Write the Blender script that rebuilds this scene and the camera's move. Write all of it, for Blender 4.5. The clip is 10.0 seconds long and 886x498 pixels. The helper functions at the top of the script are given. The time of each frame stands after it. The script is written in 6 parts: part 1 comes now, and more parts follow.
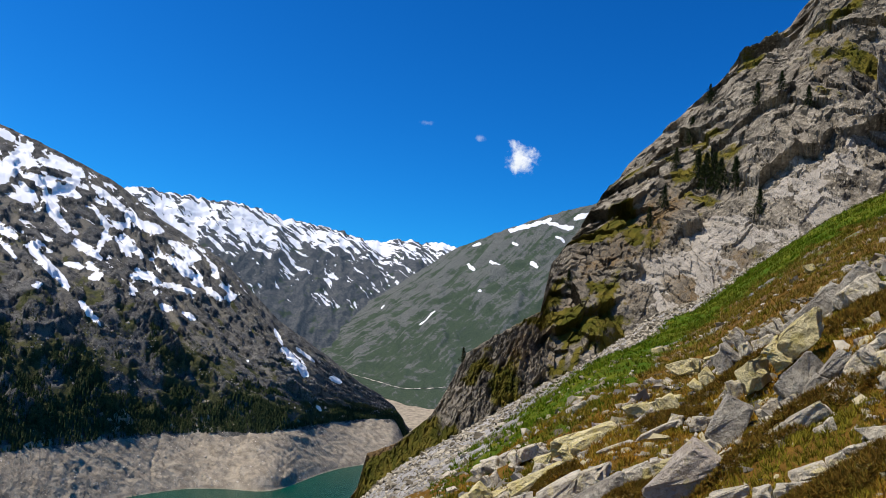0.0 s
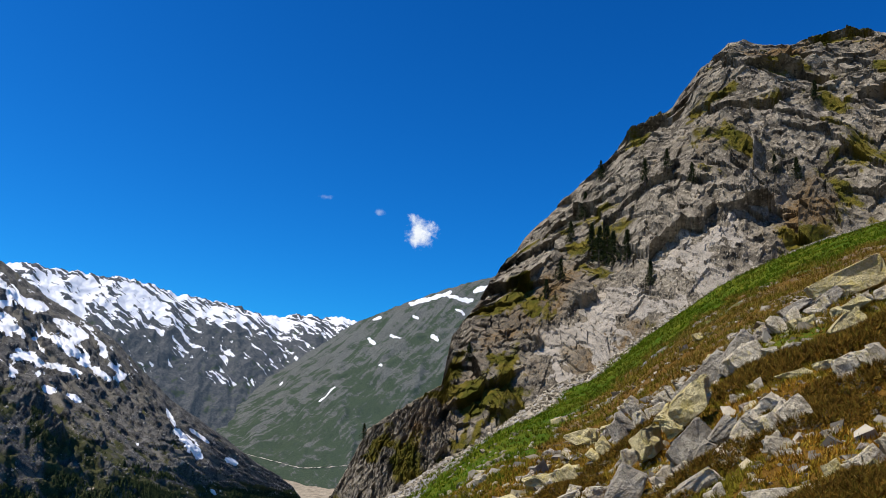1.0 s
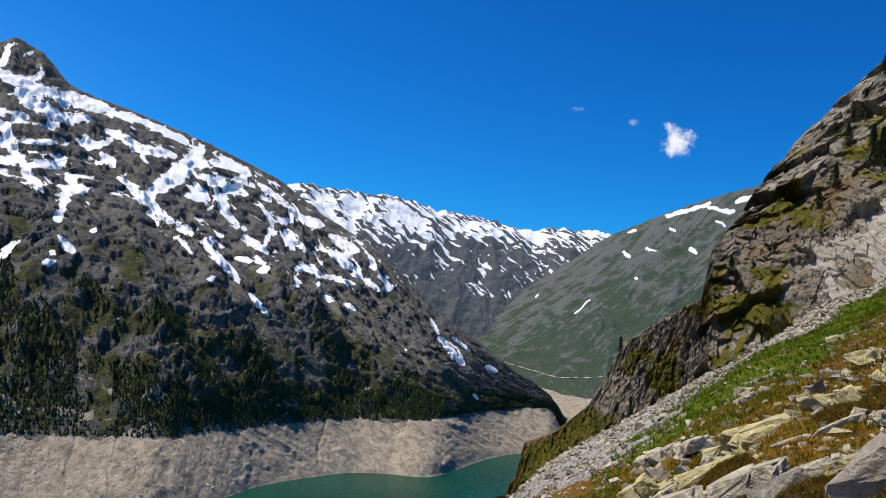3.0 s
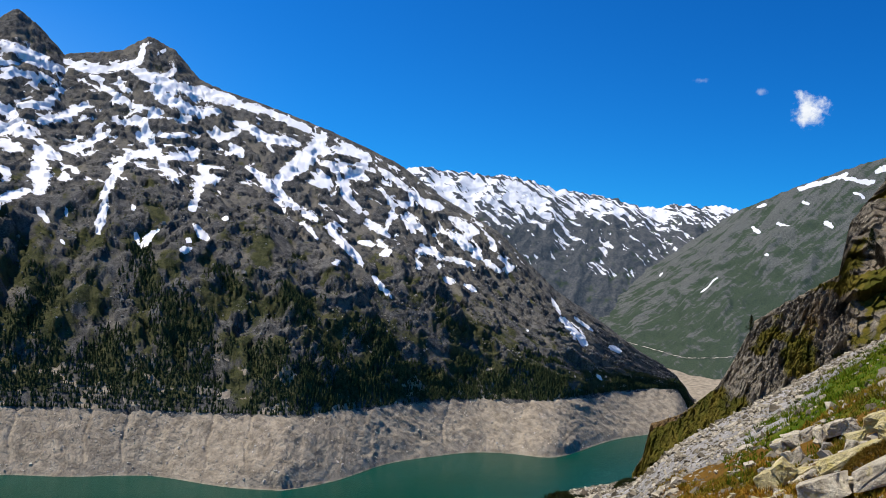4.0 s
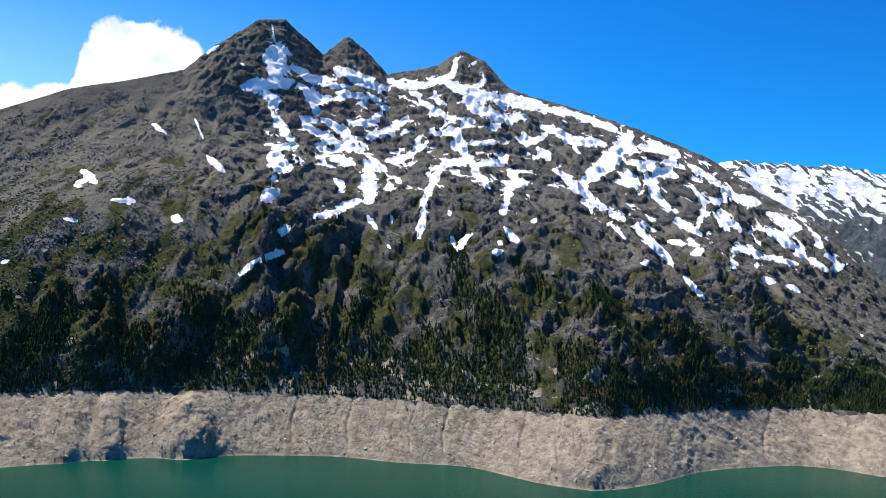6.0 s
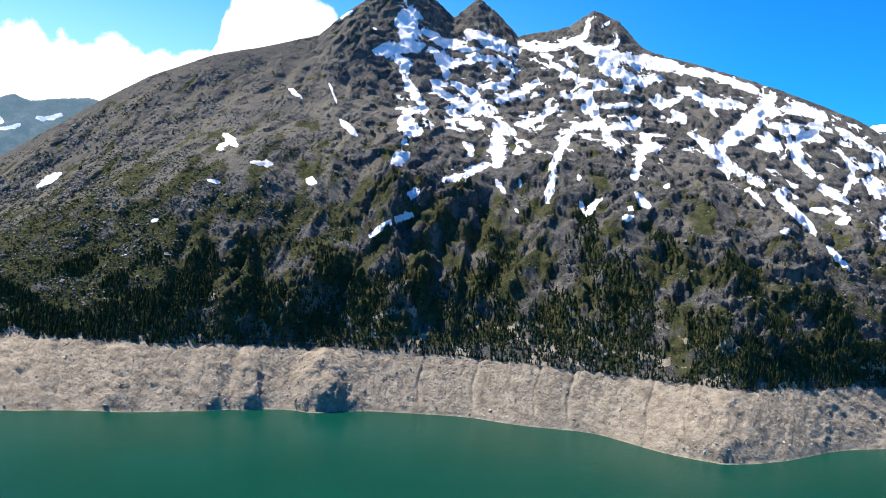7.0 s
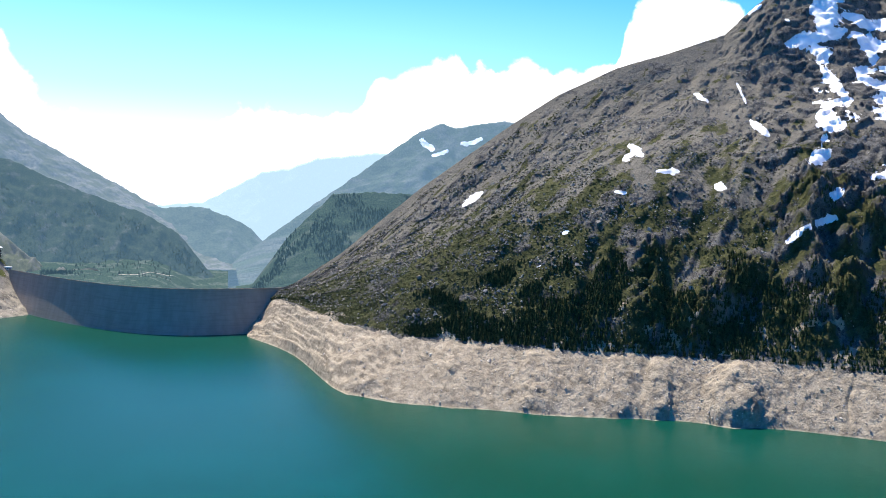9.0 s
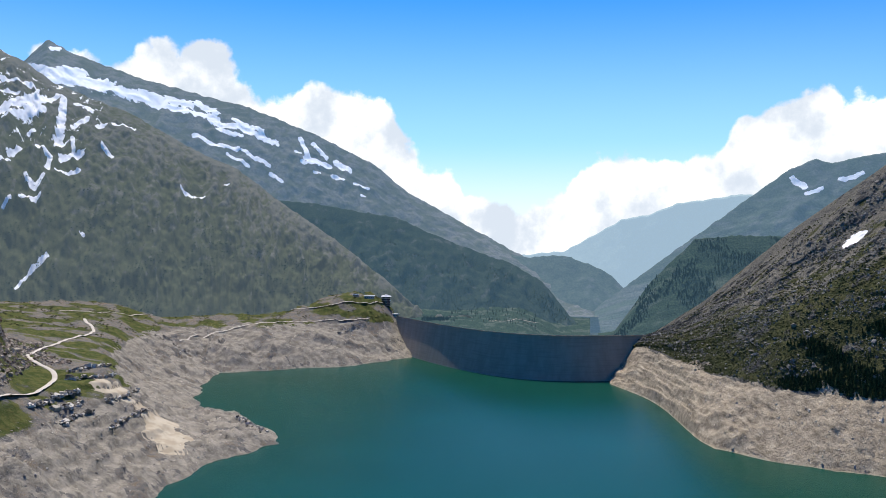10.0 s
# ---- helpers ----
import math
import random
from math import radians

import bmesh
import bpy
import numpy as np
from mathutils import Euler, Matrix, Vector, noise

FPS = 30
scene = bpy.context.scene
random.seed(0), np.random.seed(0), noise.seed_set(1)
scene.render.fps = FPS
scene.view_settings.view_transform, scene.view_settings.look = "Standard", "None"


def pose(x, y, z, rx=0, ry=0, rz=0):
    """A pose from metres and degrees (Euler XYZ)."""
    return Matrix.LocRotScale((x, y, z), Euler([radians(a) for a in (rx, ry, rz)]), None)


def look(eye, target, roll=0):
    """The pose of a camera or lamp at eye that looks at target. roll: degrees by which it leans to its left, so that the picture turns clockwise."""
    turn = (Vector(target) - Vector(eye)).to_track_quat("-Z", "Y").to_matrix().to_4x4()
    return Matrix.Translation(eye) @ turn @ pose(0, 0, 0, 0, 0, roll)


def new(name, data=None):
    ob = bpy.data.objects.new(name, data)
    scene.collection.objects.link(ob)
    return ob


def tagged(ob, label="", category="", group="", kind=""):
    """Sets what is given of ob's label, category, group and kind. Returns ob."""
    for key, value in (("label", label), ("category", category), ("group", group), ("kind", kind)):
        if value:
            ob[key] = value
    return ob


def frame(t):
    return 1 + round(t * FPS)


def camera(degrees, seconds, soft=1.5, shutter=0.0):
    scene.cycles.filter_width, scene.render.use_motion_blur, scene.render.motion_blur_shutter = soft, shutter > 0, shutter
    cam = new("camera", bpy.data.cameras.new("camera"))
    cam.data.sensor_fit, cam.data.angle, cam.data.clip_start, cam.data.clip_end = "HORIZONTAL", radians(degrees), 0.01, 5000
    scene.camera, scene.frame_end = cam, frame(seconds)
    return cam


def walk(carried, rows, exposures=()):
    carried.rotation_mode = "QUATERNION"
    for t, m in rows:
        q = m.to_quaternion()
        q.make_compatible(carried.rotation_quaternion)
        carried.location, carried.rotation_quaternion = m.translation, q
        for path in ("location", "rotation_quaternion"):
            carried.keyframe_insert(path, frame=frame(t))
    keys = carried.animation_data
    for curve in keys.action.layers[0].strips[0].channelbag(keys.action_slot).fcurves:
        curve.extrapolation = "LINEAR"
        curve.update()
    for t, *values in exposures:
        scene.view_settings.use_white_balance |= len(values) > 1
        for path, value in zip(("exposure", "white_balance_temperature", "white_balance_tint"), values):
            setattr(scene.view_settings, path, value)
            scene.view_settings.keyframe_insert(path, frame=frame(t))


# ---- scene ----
# ---- camera: stands on the slope and turns from the valley head to the dam ----
EYE = 340.0          # metres above the lake
FULL = 95.0          # the lake's full level above its present one
cam = camera(54.13, 10.0, soft=0.6)
TURNS = [
    (0.0, -0.50, 6.02, -4.72), (0.5, -5.33, 9.82, -3.70), (1.0, -6.94, 11.32, -3.20), (1.5, -5.71, 10.28, -3.18),
    (2.0, -2.10, 7.90, -3.87), (2.5, 5.34, 6.93, -4.15), (3.0, 9.68, 4.49, -4.46), (3.2, 11.97, 3.79, -4.67),
    (4.3, 18.21, 2.54, -3.64), (4.5, 18.27, 2.44, -3.82), (5.0, 21.41, 1.72, -3.36), (5.5, 31.00, 0.65, -3.46),
    (5.7, 34.49, 0.95, -3.38), (6.8, 43.70, -0.15, -4.50), (7.0, 46.27, -1.55, -4.45), (7.5, 52.58, -3.58, -3.82),
    (8.0, 59.87, -3.62, -3.98), (8.5, 65.55, -3.58, -3.81), (9.0, 72.71, -2.48, -2.21), (9.5, 85.82, -1.65, -1.75),
    (10.0, 96.18, 0.04, -0.63),
]
EXPOSURES = [(0.0, 0.17), (3.0, 0.12), (4.5, 0.15), (5.5, 0.34), (7.0, 0.78), (7.5, 1.0), (8.0, 1.18), (8.5, 1.2), (9.0, 0.99), (9.5, 0.54), (10.0, 0.25)]
ARM = 0.35           # the camera is held before a turning body


def held(yaw, pitch, roll):
    a = radians(yaw)
    return pose(-ARM * math.sin(a), ARM * math.cos(a), EYE, 90 + pitch, roll, yaw)


walk(cam, [(t, held(yaw, pitch, roll)) for t, yaw, pitch, roll in TURNS], EXPOSURES)

# ---- sun and sky ----
SUN_AZ, SUN_EL = 106.0, 61.0     # degrees to the left of the first view, and up


def way(az):
    """Unit vector on the map, az degrees to the left of +y."""
    a = np.radians(az)
    return -np.sin(a), np.cos(a)


sun = new("sun", bpy.data.lights.new("sun", "SUN"))
sun.data.energy, sun.data.angle, sun.data.color = 5.0, radians(0.5), (1.0, 0.92, 0.8)
sx, sy = way(SUN_AZ)
sun.matrix_world = look((0, 0, 0), (-sx * math.cos(radians(SUN_EL)), -sy * math.cos(radians(SUN_EL)), -math.sin(radians(SUN_EL))))


class Nodes:
    """Short hand for building a node tree."""

    def __init__(self, tree):
        self.tree = tree
        tree.nodes.clear()

    def node(self, kind, **ins):
        n = self.tree.nodes.new(kind)
        for k, v in ins.items():
            self.put(n.inputs[k.replace("_", " ")], v)
        return n

    def add(self, kind, out=0, **ins):
        n = self.node(kind, **ins)
        return n.outputs[out] if len(n.outputs) else n

    def put(self, socket, v):
        if isinstance(v, bpy.types.NodeSocket):
            self.tree.links.new(v, socket)
        elif isinstance(v, tuple) and len(v) == 3 and socket.type == "RGBA":
            socket.default_value = (*v, 1)
        else:
            socket.default_value = v

    def math(self, op, a, b=0.0, c=0.0, clamp=False):
        n = self.node("ShaderNodeMath")
        n.operation, n.use_clamp = op, clamp
        for socket, v in zip(n.inputs, (a, b, c)):
            self.put(socket, v)
        return n.outputs[0]

    def mix(self, f, a, b, blend="MIX"):
        n = self.tree.nodes.new("ShaderNodeMix")
        n.data_type, n.blend_type = "RGBA", blend
        self.put(n.inputs[0], f), self.put(n.inputs[6], a), self.put(n.inputs[7], b)
        return n.outputs[2]

    def noise(self, vec, scale, detail=4.0, rough=0.55, out=0):
        return self.add("ShaderNodeTexNoise", out, Vector=vec, Scale=scale, Detail=detail, Roughness=rough)

    def ramp(self, x, lo, hi):
        n = self.node("ShaderNodeMapRange", Value=x, From_Min=lo, From_Max=hi)
        n.interpolation_type = "SMOOTHSTEP"
        return n.outputs[0]

    def attribute(self, key):
        n = self.node("ShaderNodeAttribute")
        n.attribute_name = key
        return n.outputs[2]


world = bpy.data.worlds.new("sky")
scene.world = world
world.use_nodes = True
N = Nodes(world.node_tree)
sky = N.node("ShaderNodeTexSky")
sky.sky_type, sky.sun_disc, sky.sun_elevation, sky.sun_rotation = "NISHITA", False, radians(SUN_EL), radians(-SUN_AZ % 360)
sky.altitude, sky.air_density, sky.dust_density, sky.ozone_density = 1900.0, 1.0, 0.6, 2.0
sky = sky.outputs[0]
sky = N.add("ShaderNodeHueSaturation", Saturation=1.3, Value=1.0, Color=sky)
sky = N.mix(1.0, sky, (0.15, 0.8, 1.25), "MULTIPLY")
# clouds: a bank over the dam's valley, with a billowing top, and a few small puffs
d = N.add("ShaderNodeTexCoord")
xyz = N.node("ShaderNodeSeparateXYZ", Vector=d).outputs
flat = N.math("SQRT", N.math("ADD", N.math("MULTIPLY", xyz[0], xyz[0]), N.math("MULTIPLY", xyz[1], xyz[1])))
rise = N.math("DIVIDE", xyz[2], N.math("MAXIMUM", flat, 0.001))
az = N.math("MULTIPLY", N.math("ARCTAN2", N.math("MULTIPLY", xyz[0], -1.0), xyz[1]), 57.29578)
CLOUD_TOP = [(46, 0.1), (50, 0.16), (53.5, 0.21), (55, 0.232), (57.5, 0.25), (61, 0.245), (62, 0.18), (66.6, 0.166), (67.6, 0.185), (69.2, 0.16), (71.3, 0.153), (72.5, 0.176), (75, 0.166), (77, 0.155), (79, 0.1), (84.3, 0.118),
             (86.8, 0.093), (88.4, 0.06), (93.4, 0.058), (96, 0.1), (98.6, 0.125), (100.2, 0.163), (104.6, 0.193), (108.9, 0.185), (112, 0.23), (115.2, 0.229), (117, 0.2), (119.4, 0.21), (123, 0.19), (128, 0.1)]
top = N.node("ShaderNodeFloatCurve", Value=N.math("DIVIDE", N.math("SUBTRACT", az, 40.0), 95.0))
points = top.mapping.curves[0].points
points[0].location, points[1].location = (0.0, 0.0), (1.0, 0.0)
for a, r in CLOUD_TOP:
    points.new((a - 40) / 95, (r + 0.1) / 0.5)
top.mapping.update()
billow = N.noise(d, 11.0, 7, 0.58)
edge = N.math("SUBTRACT", N.math("MULTIPLY_ADD", top.outputs[0], 0.5, -0.1), rise)
edge = N.math("MULTIPLY_ADD", N.math("SUBTRACT", billow, 0.5), 0.12, edge)
lumps = N.node("ShaderNodeTexVoronoi", Vector=d, Scale=34.0)
edge = N.math("MULTIPLY_ADD", N.math("SUBTRACT", 0.45, lumps.outputs[0]), 0.022, edge)
cloud = N.ramp(edge, -0.003, 0.009)
body = N.mix(N.ramp(N.noise(d, 16.0, 6), 0.35, 0.65), (5.6, 6.2, 7.0), (10.5, 10.4, 10.2))
PUFFS = [(-4.6, 0.2165, 1.25, 0.019, 1.0), (-1.8, 0.239, 0.5, 0.006, 0.3), (1.8, 0.252, 0.7, 0.005, 0.18)]
wisp = N.noise(d, 55.0, 5, 0.6)
for a, r, w, h, dense in PUFFS:
    u, v = N.math("DIVIDE", N.math("SUBTRACT", az, a), w), N.math("DIVIDE", N.math("SUBTRACT", rise, r), h)
    out = N.math("SQRT", N.math("ADD", N.math("MULTIPLY", u, u), N.math("MULTIPLY", v, v)))
    out = N.math("MULTIPLY_ADD", N.math("SUBTRACT", wisp, 0.5), 2.6, out)
    cloud = N.math("MAXIMUM", cloud, N.math("MULTIPLY", N.math("SUBTRACT", 1.0, N.ramp(out, 0.15, 0.95)), dense))
# the sky pales towards the sun
sky = N.mix(N.ramp(az, -22.0, 60.0), N.mix(1.0, sky, (0.5, 0.8, 0.86), "MULTIPLY"), N.mix(1.0, sky, (1.0, 1.12, 1.12), "MULTIPLY"))
haze = N.math("MULTIPLY", N.math("SUBTRACT", 1.0, N.ramp(rise, -0.04, 0.36)), N.math("MULTIPLY", N.ramp(az, 25.0, 80.0), 0.85))
air = N.mix(haze, sky, (5.4, 7.7, 8.9))
veil = N.math("MULTIPLY", N.math("SUBTRACT", 1.0, N.ramp(rise, 0.01, 0.13)), N.math("MULTIPLY", N.ramp(az, 62.0, 84.0), 0.9))
air = N.mix(veil, air, (7.6, 8.2, 8.5))
back = N.add("ShaderNodeBackground", Color=N.mix(cloud, air, body), Strength=0.11)
N.add("ShaderNodeOutputWorld", Surface=back)


# ---- noise on arrays ----
def lattice(ix, iy, seed):
    h = (ix.astype(np.int64) * 374761393 + iy.astype(np.int64) * 668265263 + seed * 974634777) & 0xFFFFFFFF
    h = ((h ^ (h >> 13)) * 1274126177) & 0xFFFFFFFF
    return ((h ^ (h >> 16)) & 0xFFFFFF) / 0xFFFFFF


def perlin(x, y, seed=0):
    ix, iy = np.floor(x), np.floor(y)
    fx, fy = x - ix, y - iy
    u, v = fx * fx * fx * (fx * (fx * 6 - 15) + 10), fy * fy * fy * (fy * (fy * 6 - 15) + 10)

    def corner(dx, dy):
        a = lattice(ix + dx, iy + dy, seed) * 2 * np.pi
        return np.cos(a) * (fx - dx) + np.sin(a) * (fy - dy)

    top = corner(0, 0) * (1 - u) + corner(1, 0) * u
    low = corner(0, 1) * (1 - u) + corner(1, 1) * u
    return (top * (1 - v) + low * v) * 1.4


def fbm(x, y, octaves=5, seed=0, gain=0.5):
    total, amp = np.zeros_like(x), 1.0
    for i in range(octaves):
        total = total + amp * perlin(x * 2 ** i + 17.3 * i, y * 2 ** i - 9.1 * i, seed + i)
        amp *= gain
    return total


def ridged(x, y, octaves=5, seed=0, gain=0.5):
    """Sharp crests: 1 on a crest, 0 far from one."""
    total, amp, norm = np.zeros_like(x), 1.0, 0.0
    for i in range(octaves):
        n = 1 - np.abs(perlin(x * 2 ** i + 5.7 * i, y * 2 ** i + 3.3 * i, seed + i))
        total, norm = total + amp * n * n, norm + amp
        amp *= gain
    return total / norm


def facets(x, y, seed=0, tilt=1.0):
    """Blocky relief: cells, each with a flat top of its own height and tilt."""
    ix, iy = np.floor(x), np.floor(y)
    best, value = np.full(x.shape, 9.0), np.zeros(x.shape)
    for dx in (-1, 0, 1):
        for dy in (-1, 0, 1):
            cx, cy = ix + dx, iy + dy
            px, py = cx + lattice(cx, cy, seed), cy + lattice(cx, cy, seed + 1)
            d = (x - px) ** 2 + (y - py) ** 2
            v = lattice(cx, cy, seed + 2) - 0.5 + tilt * ((lattice(cx, cy, seed + 3) - 0.5) * (x - px) + (lattice(cx, cy, seed + 4) - 0.5) * (y - py))
            near = d < best
            best, value = np.where(near, d, best), np.where(near, v, value)
    return value


def step(x, lo, hi):
    t = np.clip((x - lo) / (hi - lo), 0, 1)
    return t * t * (3 - 2 * t)


def curve(points, column=1, soft=0.0):
    """A smooth function of azimuth through (azimuth, value, ...) rows."""
    rows = sorted(points)
    xs, ys = np.array([r[0] for r in rows], float), np.array([r[column] for r in rows], float)
    if not soft:
        return lambda az: np.interp(az, xs, ys)
    fine = np.linspace(xs[0], xs[-1], 2000)
    width = max(1, int(soft / (fine[1] - fine[0])))
    kernel = np.hanning(2 * width + 3)
    padded = np.pad(np.interp(fine, xs, ys), len(kernel) // 2, mode="edge")
    eased = np.convolve(padded, kernel / kernel.sum(), "valid")
    return lambda az: np.interp(az, fine, eased)


def ranked(field):
    """The field's values as shares of the whole: 0 the lowest, 1 the highest."""
    order = np.sort(field.ravel()[::37])
    return np.interp(field, order, np.linspace(0, 1, len(order)))


def sheet(name, X, Y, Z, material, attributes=None, smooth=True):
    """A mesh over a grid of places, with named values on its points."""
    n, m = X.shape
    mesh = bpy.data.meshes.new(name)
    mesh.vertices.add(n * m)
    mesh.vertices.foreach_set("co", np.stack([X, Y, Z], -1).astype(np.float32).ravel())
    idx = np.arange(n * m).reshape(n, m)
    quads = np.stack([idx[:-1, :-1], idx[1:, :-1], idx[1:, 1:], idx[:-1, 1:]], -1).reshape(-1, 4)
    mesh.loops.add(quads.size)
    mesh.loops.foreach_set("vertex_index", quads.ravel().astype(np.int32))
    mesh.polygons.add(len(quads))
    mesh.polygons.foreach_set("loop_start", np.arange(0, quads.size, 4, dtype=np.int32))
    mesh.polygons.foreach_set("use_smooth", np.full(len(quads), smooth))
    mesh.update()
    for key, values in (attributes or {}).items():
        a = mesh.attributes.new(key, "FLOAT", "POINT")
        a.data.foreach_set("value", np.broadcast_to(values, X.shape).astype(np.float32).ravel())
    mesh.materials.append(material)
    return new(name, mesh)


# ---- materials ----
def material(name):
    m = bpy.data.materials.new(name)
    m.use_nodes = True
    return m, Nodes(m.node_tree)


def finish(N, colour, rough=0.9, bump=None, strength=0.6, distance=1.0, metal=0.0, spec=0.3, **more):
    ins = dict(Base_Color=colour, Roughness=rough, Metallic=metal, **more)
    ins["Specular_IOR_Level"] = spec
    if bump is not None:
        ins["Normal"] = N.add("ShaderNodeBump", Strength=strength, Distance=distance, Height=bump)
    shader = N.add("ShaderNodeBsdfPrincipled", **ins)
    N.add("ShaderNodeOutputMaterial", Surface=shader)


def terrain(name, rock_a, rock_b, turf_a, turf_b, soil, pale_a, pale_b, size=1.0, relief=3.0, snow_edge=0.5):
    """Mountain side: rock, turf, soil, bare drawdown ground and snow, after the values on the mesh. size: metres of the finest grain."""
    m, N = material(name)
    p = N.add("ShaderNodeNewGeometry")
    fine, mid, big = N.noise(p, 0.35 / size, 6, 0.72), N.noise(p, 0.06 / size, 6, 0.66), N.noise(p, 0.012 / size, 4)
    speck = N.add("ShaderNodeTexVoronoi", Vector=p, Scale=0.22 / size)

    def value(key, spread=0.5, lo=0.42, hi=0.58):
        a = N.attribute(key)
        w = N.math("MULTIPLY_ADD", N.math("SUBTRACT", mid, 0.5), spread, a)
        w = N.math("MULTIPLY_ADD", N.math("SUBTRACT", fine, 0.5), spread, w)
        return N.ramp(w, lo, hi)

    rock = N.mix(N.ramp(mid, 0.35, 0.68), rock_a, rock_b)
    rock = N.mix(N.math("MULTIPLY", N.ramp(fine, 0.54, 0.66), 0.75), rock, tuple(min(1, c * 1.7) for c in rock_b))
    rock = N.mix(N.math("MULTIPLY", N.ramp(fine, 0.46, 0.36), 0.8), rock, tuple(c * 0.4 for c in rock_a))
    turf = N.mix(N.ramp(mid, 0.4, 0.62), turf_a, turf_b)
    turf = N.mix(N.math("MULTIPLY", N.ramp(fine, 0.5, 0.75), 0.5), turf, soil)
    ground = N.mix(value("soil", 0.8, 0.35, 0.65), rock, N.mix(N.ramp(fine, 0.4, 0.7), soil, tuple(c * 0.6 for c in soil)))
    ground = N.mix(value("turf", 0.9, 0.4, 0.62), ground, turf)
    pale = N.mix(N.ramp(mid, 0.3, 0.7), pale_a, pale_b)
    pale = N.mix(N.math("MULTIPLY", N.ramp(fine, 0.55, 0.8), 0.5), pale, tuple(c * 0.62 for c in pale_a))
    ground = N.mix(value("pale", 0.35, 0.46, 0.54), ground, pale)
    white = value("snow", snow_edge, 0.485, 0.515)
    colour = N.mix(white, ground, N.mix(N.ramp(big, 0.4, 0.7), (0.86, 0.87, 0.9), (0.78, 0.78, 0.78)))
    height = N.math("MULTIPLY_ADD", mid, 2.0, fine)
    height = N.math("MULTIPLY_ADD", speck, 0.35, height)
    height = N.mix(white, height, N.math("MULTIPLY", mid, 0.1))
    finish(N, colour, 0.95, height, 0.95, relief * size, spec=0.03)
    return m


MOUNTAIN = terrain("mountain_ground", (0.056, 0.055, 0.052), (0.155, 0.15, 0.138), (0.036, 0.043, 0.018), (0.078, 0.078, 0.034), (0.172, 0.16, 0.134),
                   (0.42, 0.36, 0.272), (0.205, 0.173, 0.13), 1.1, 2.6)
FAR = terrain("far_mountain_ground", (0.12, 0.125, 0.13), (0.22, 0.22, 0.21), (0.05, 0.075, 0.04), (0.08, 0.1, 0.05), (0.16, 0.145, 0.12),
              (0.45, 0.4, 0.35), (0.36, 0.33, 0.3), 4.0, 3.0)


def water_material():
    m, N = material("lake_water")
    p = N.add("ShaderNodeNewGeometry")
    silt = N.noise(p, 0.004, 3)
    colour = N.mix(N.ramp(silt, 0.35, 0.7), (0.002, 0.045, 0.028), (0.002, 0.052, 0.036))
    h = N.math("ADD", N.noise(p, 0.5, 4, 0.6), N.math("MULTIPLY", N.noise(p, 0.07, 3), 2.0))
    finish(N, colour, 0.26, h, 0.24, 0.4, spec=0.15, IOR=1.33)
    return m


WATER = water_material()


# ---- ground under everything, and the lake ----
def disc(name, z, radius, mat, rings=24, sides=96, inner=0.0):
    r, a = np.meshgrid(np.linspace(inner, radius, rings), np.linspace(0, 2 * np.pi, sides), indexing="ij")
    return sheet(name, r * np.cos(a), r * np.sin(a), np.full_like(r, z), mat, {"turf": 0.2, "soil": 0.5, "pale": 0.6, "snow": 0.0})


tagged(disc("ground", -25.0, 4900, FAR), "stony valley ground under the lake and mountains", "ground", kind="structure")


def shelf(name, x0, x1, y0, y1, z, mat):
    X, Y = np.meshgrid(np.linspace(x0, x1, 40), np.linspace(y0, y1, 40), indexing="ij")
    return sheet(name, X, Y, np.full_like(X, z), mat)


lake = shelf("lake", -3200, 400, -1500, 3200, 0.0, WATER)
tagged(lake, "calm blue-green reservoir water below bare banks", "lake", kind="structure")

# ---- the mountain across the lake ----
SHORE = [(1.0, 2480), (3.7, 2341), (5.8, 2216), (7.5, 2042), (9.3, 1866), (13.3, 1874), (15.1, 1860), (20.6, 1682), (23.5, 1519), (26.0, 1453),
         (28.5, 1430), (31.2, 1450), (35.4, 1530), (40.3, 1522), (43.6, 1552), (50.5, 1540), (53.5, 1512), (56.9, 1518), (62.3, 1484), (64.1, 1474),
         (69.7, 1491), (75.4, 1511), (79.1, 1592), (80.6, 1720), (81.4, 1911), (83.6, 2141), (84.8, 2215), (85.7, 2310), (86.4, 2430), (88.0, 2520)]
BANK = [(1.0, 2680), (4.5, 2550), (7.0, 2340), (9.5, 2070), (15.4, 2010), (23.8, 1690), (27.3, 1575), (31.6, 1600), (38.4, 1625), (44.7, 1655), (50.0, 1640), (55.2, 1630),
        (64.3, 1600), (69.9, 1645), (75.5, 1690), (79.3, 1850), (81.5, 2110), (83.0, 2310), (83.9, 2420), (88.0, 2560)]
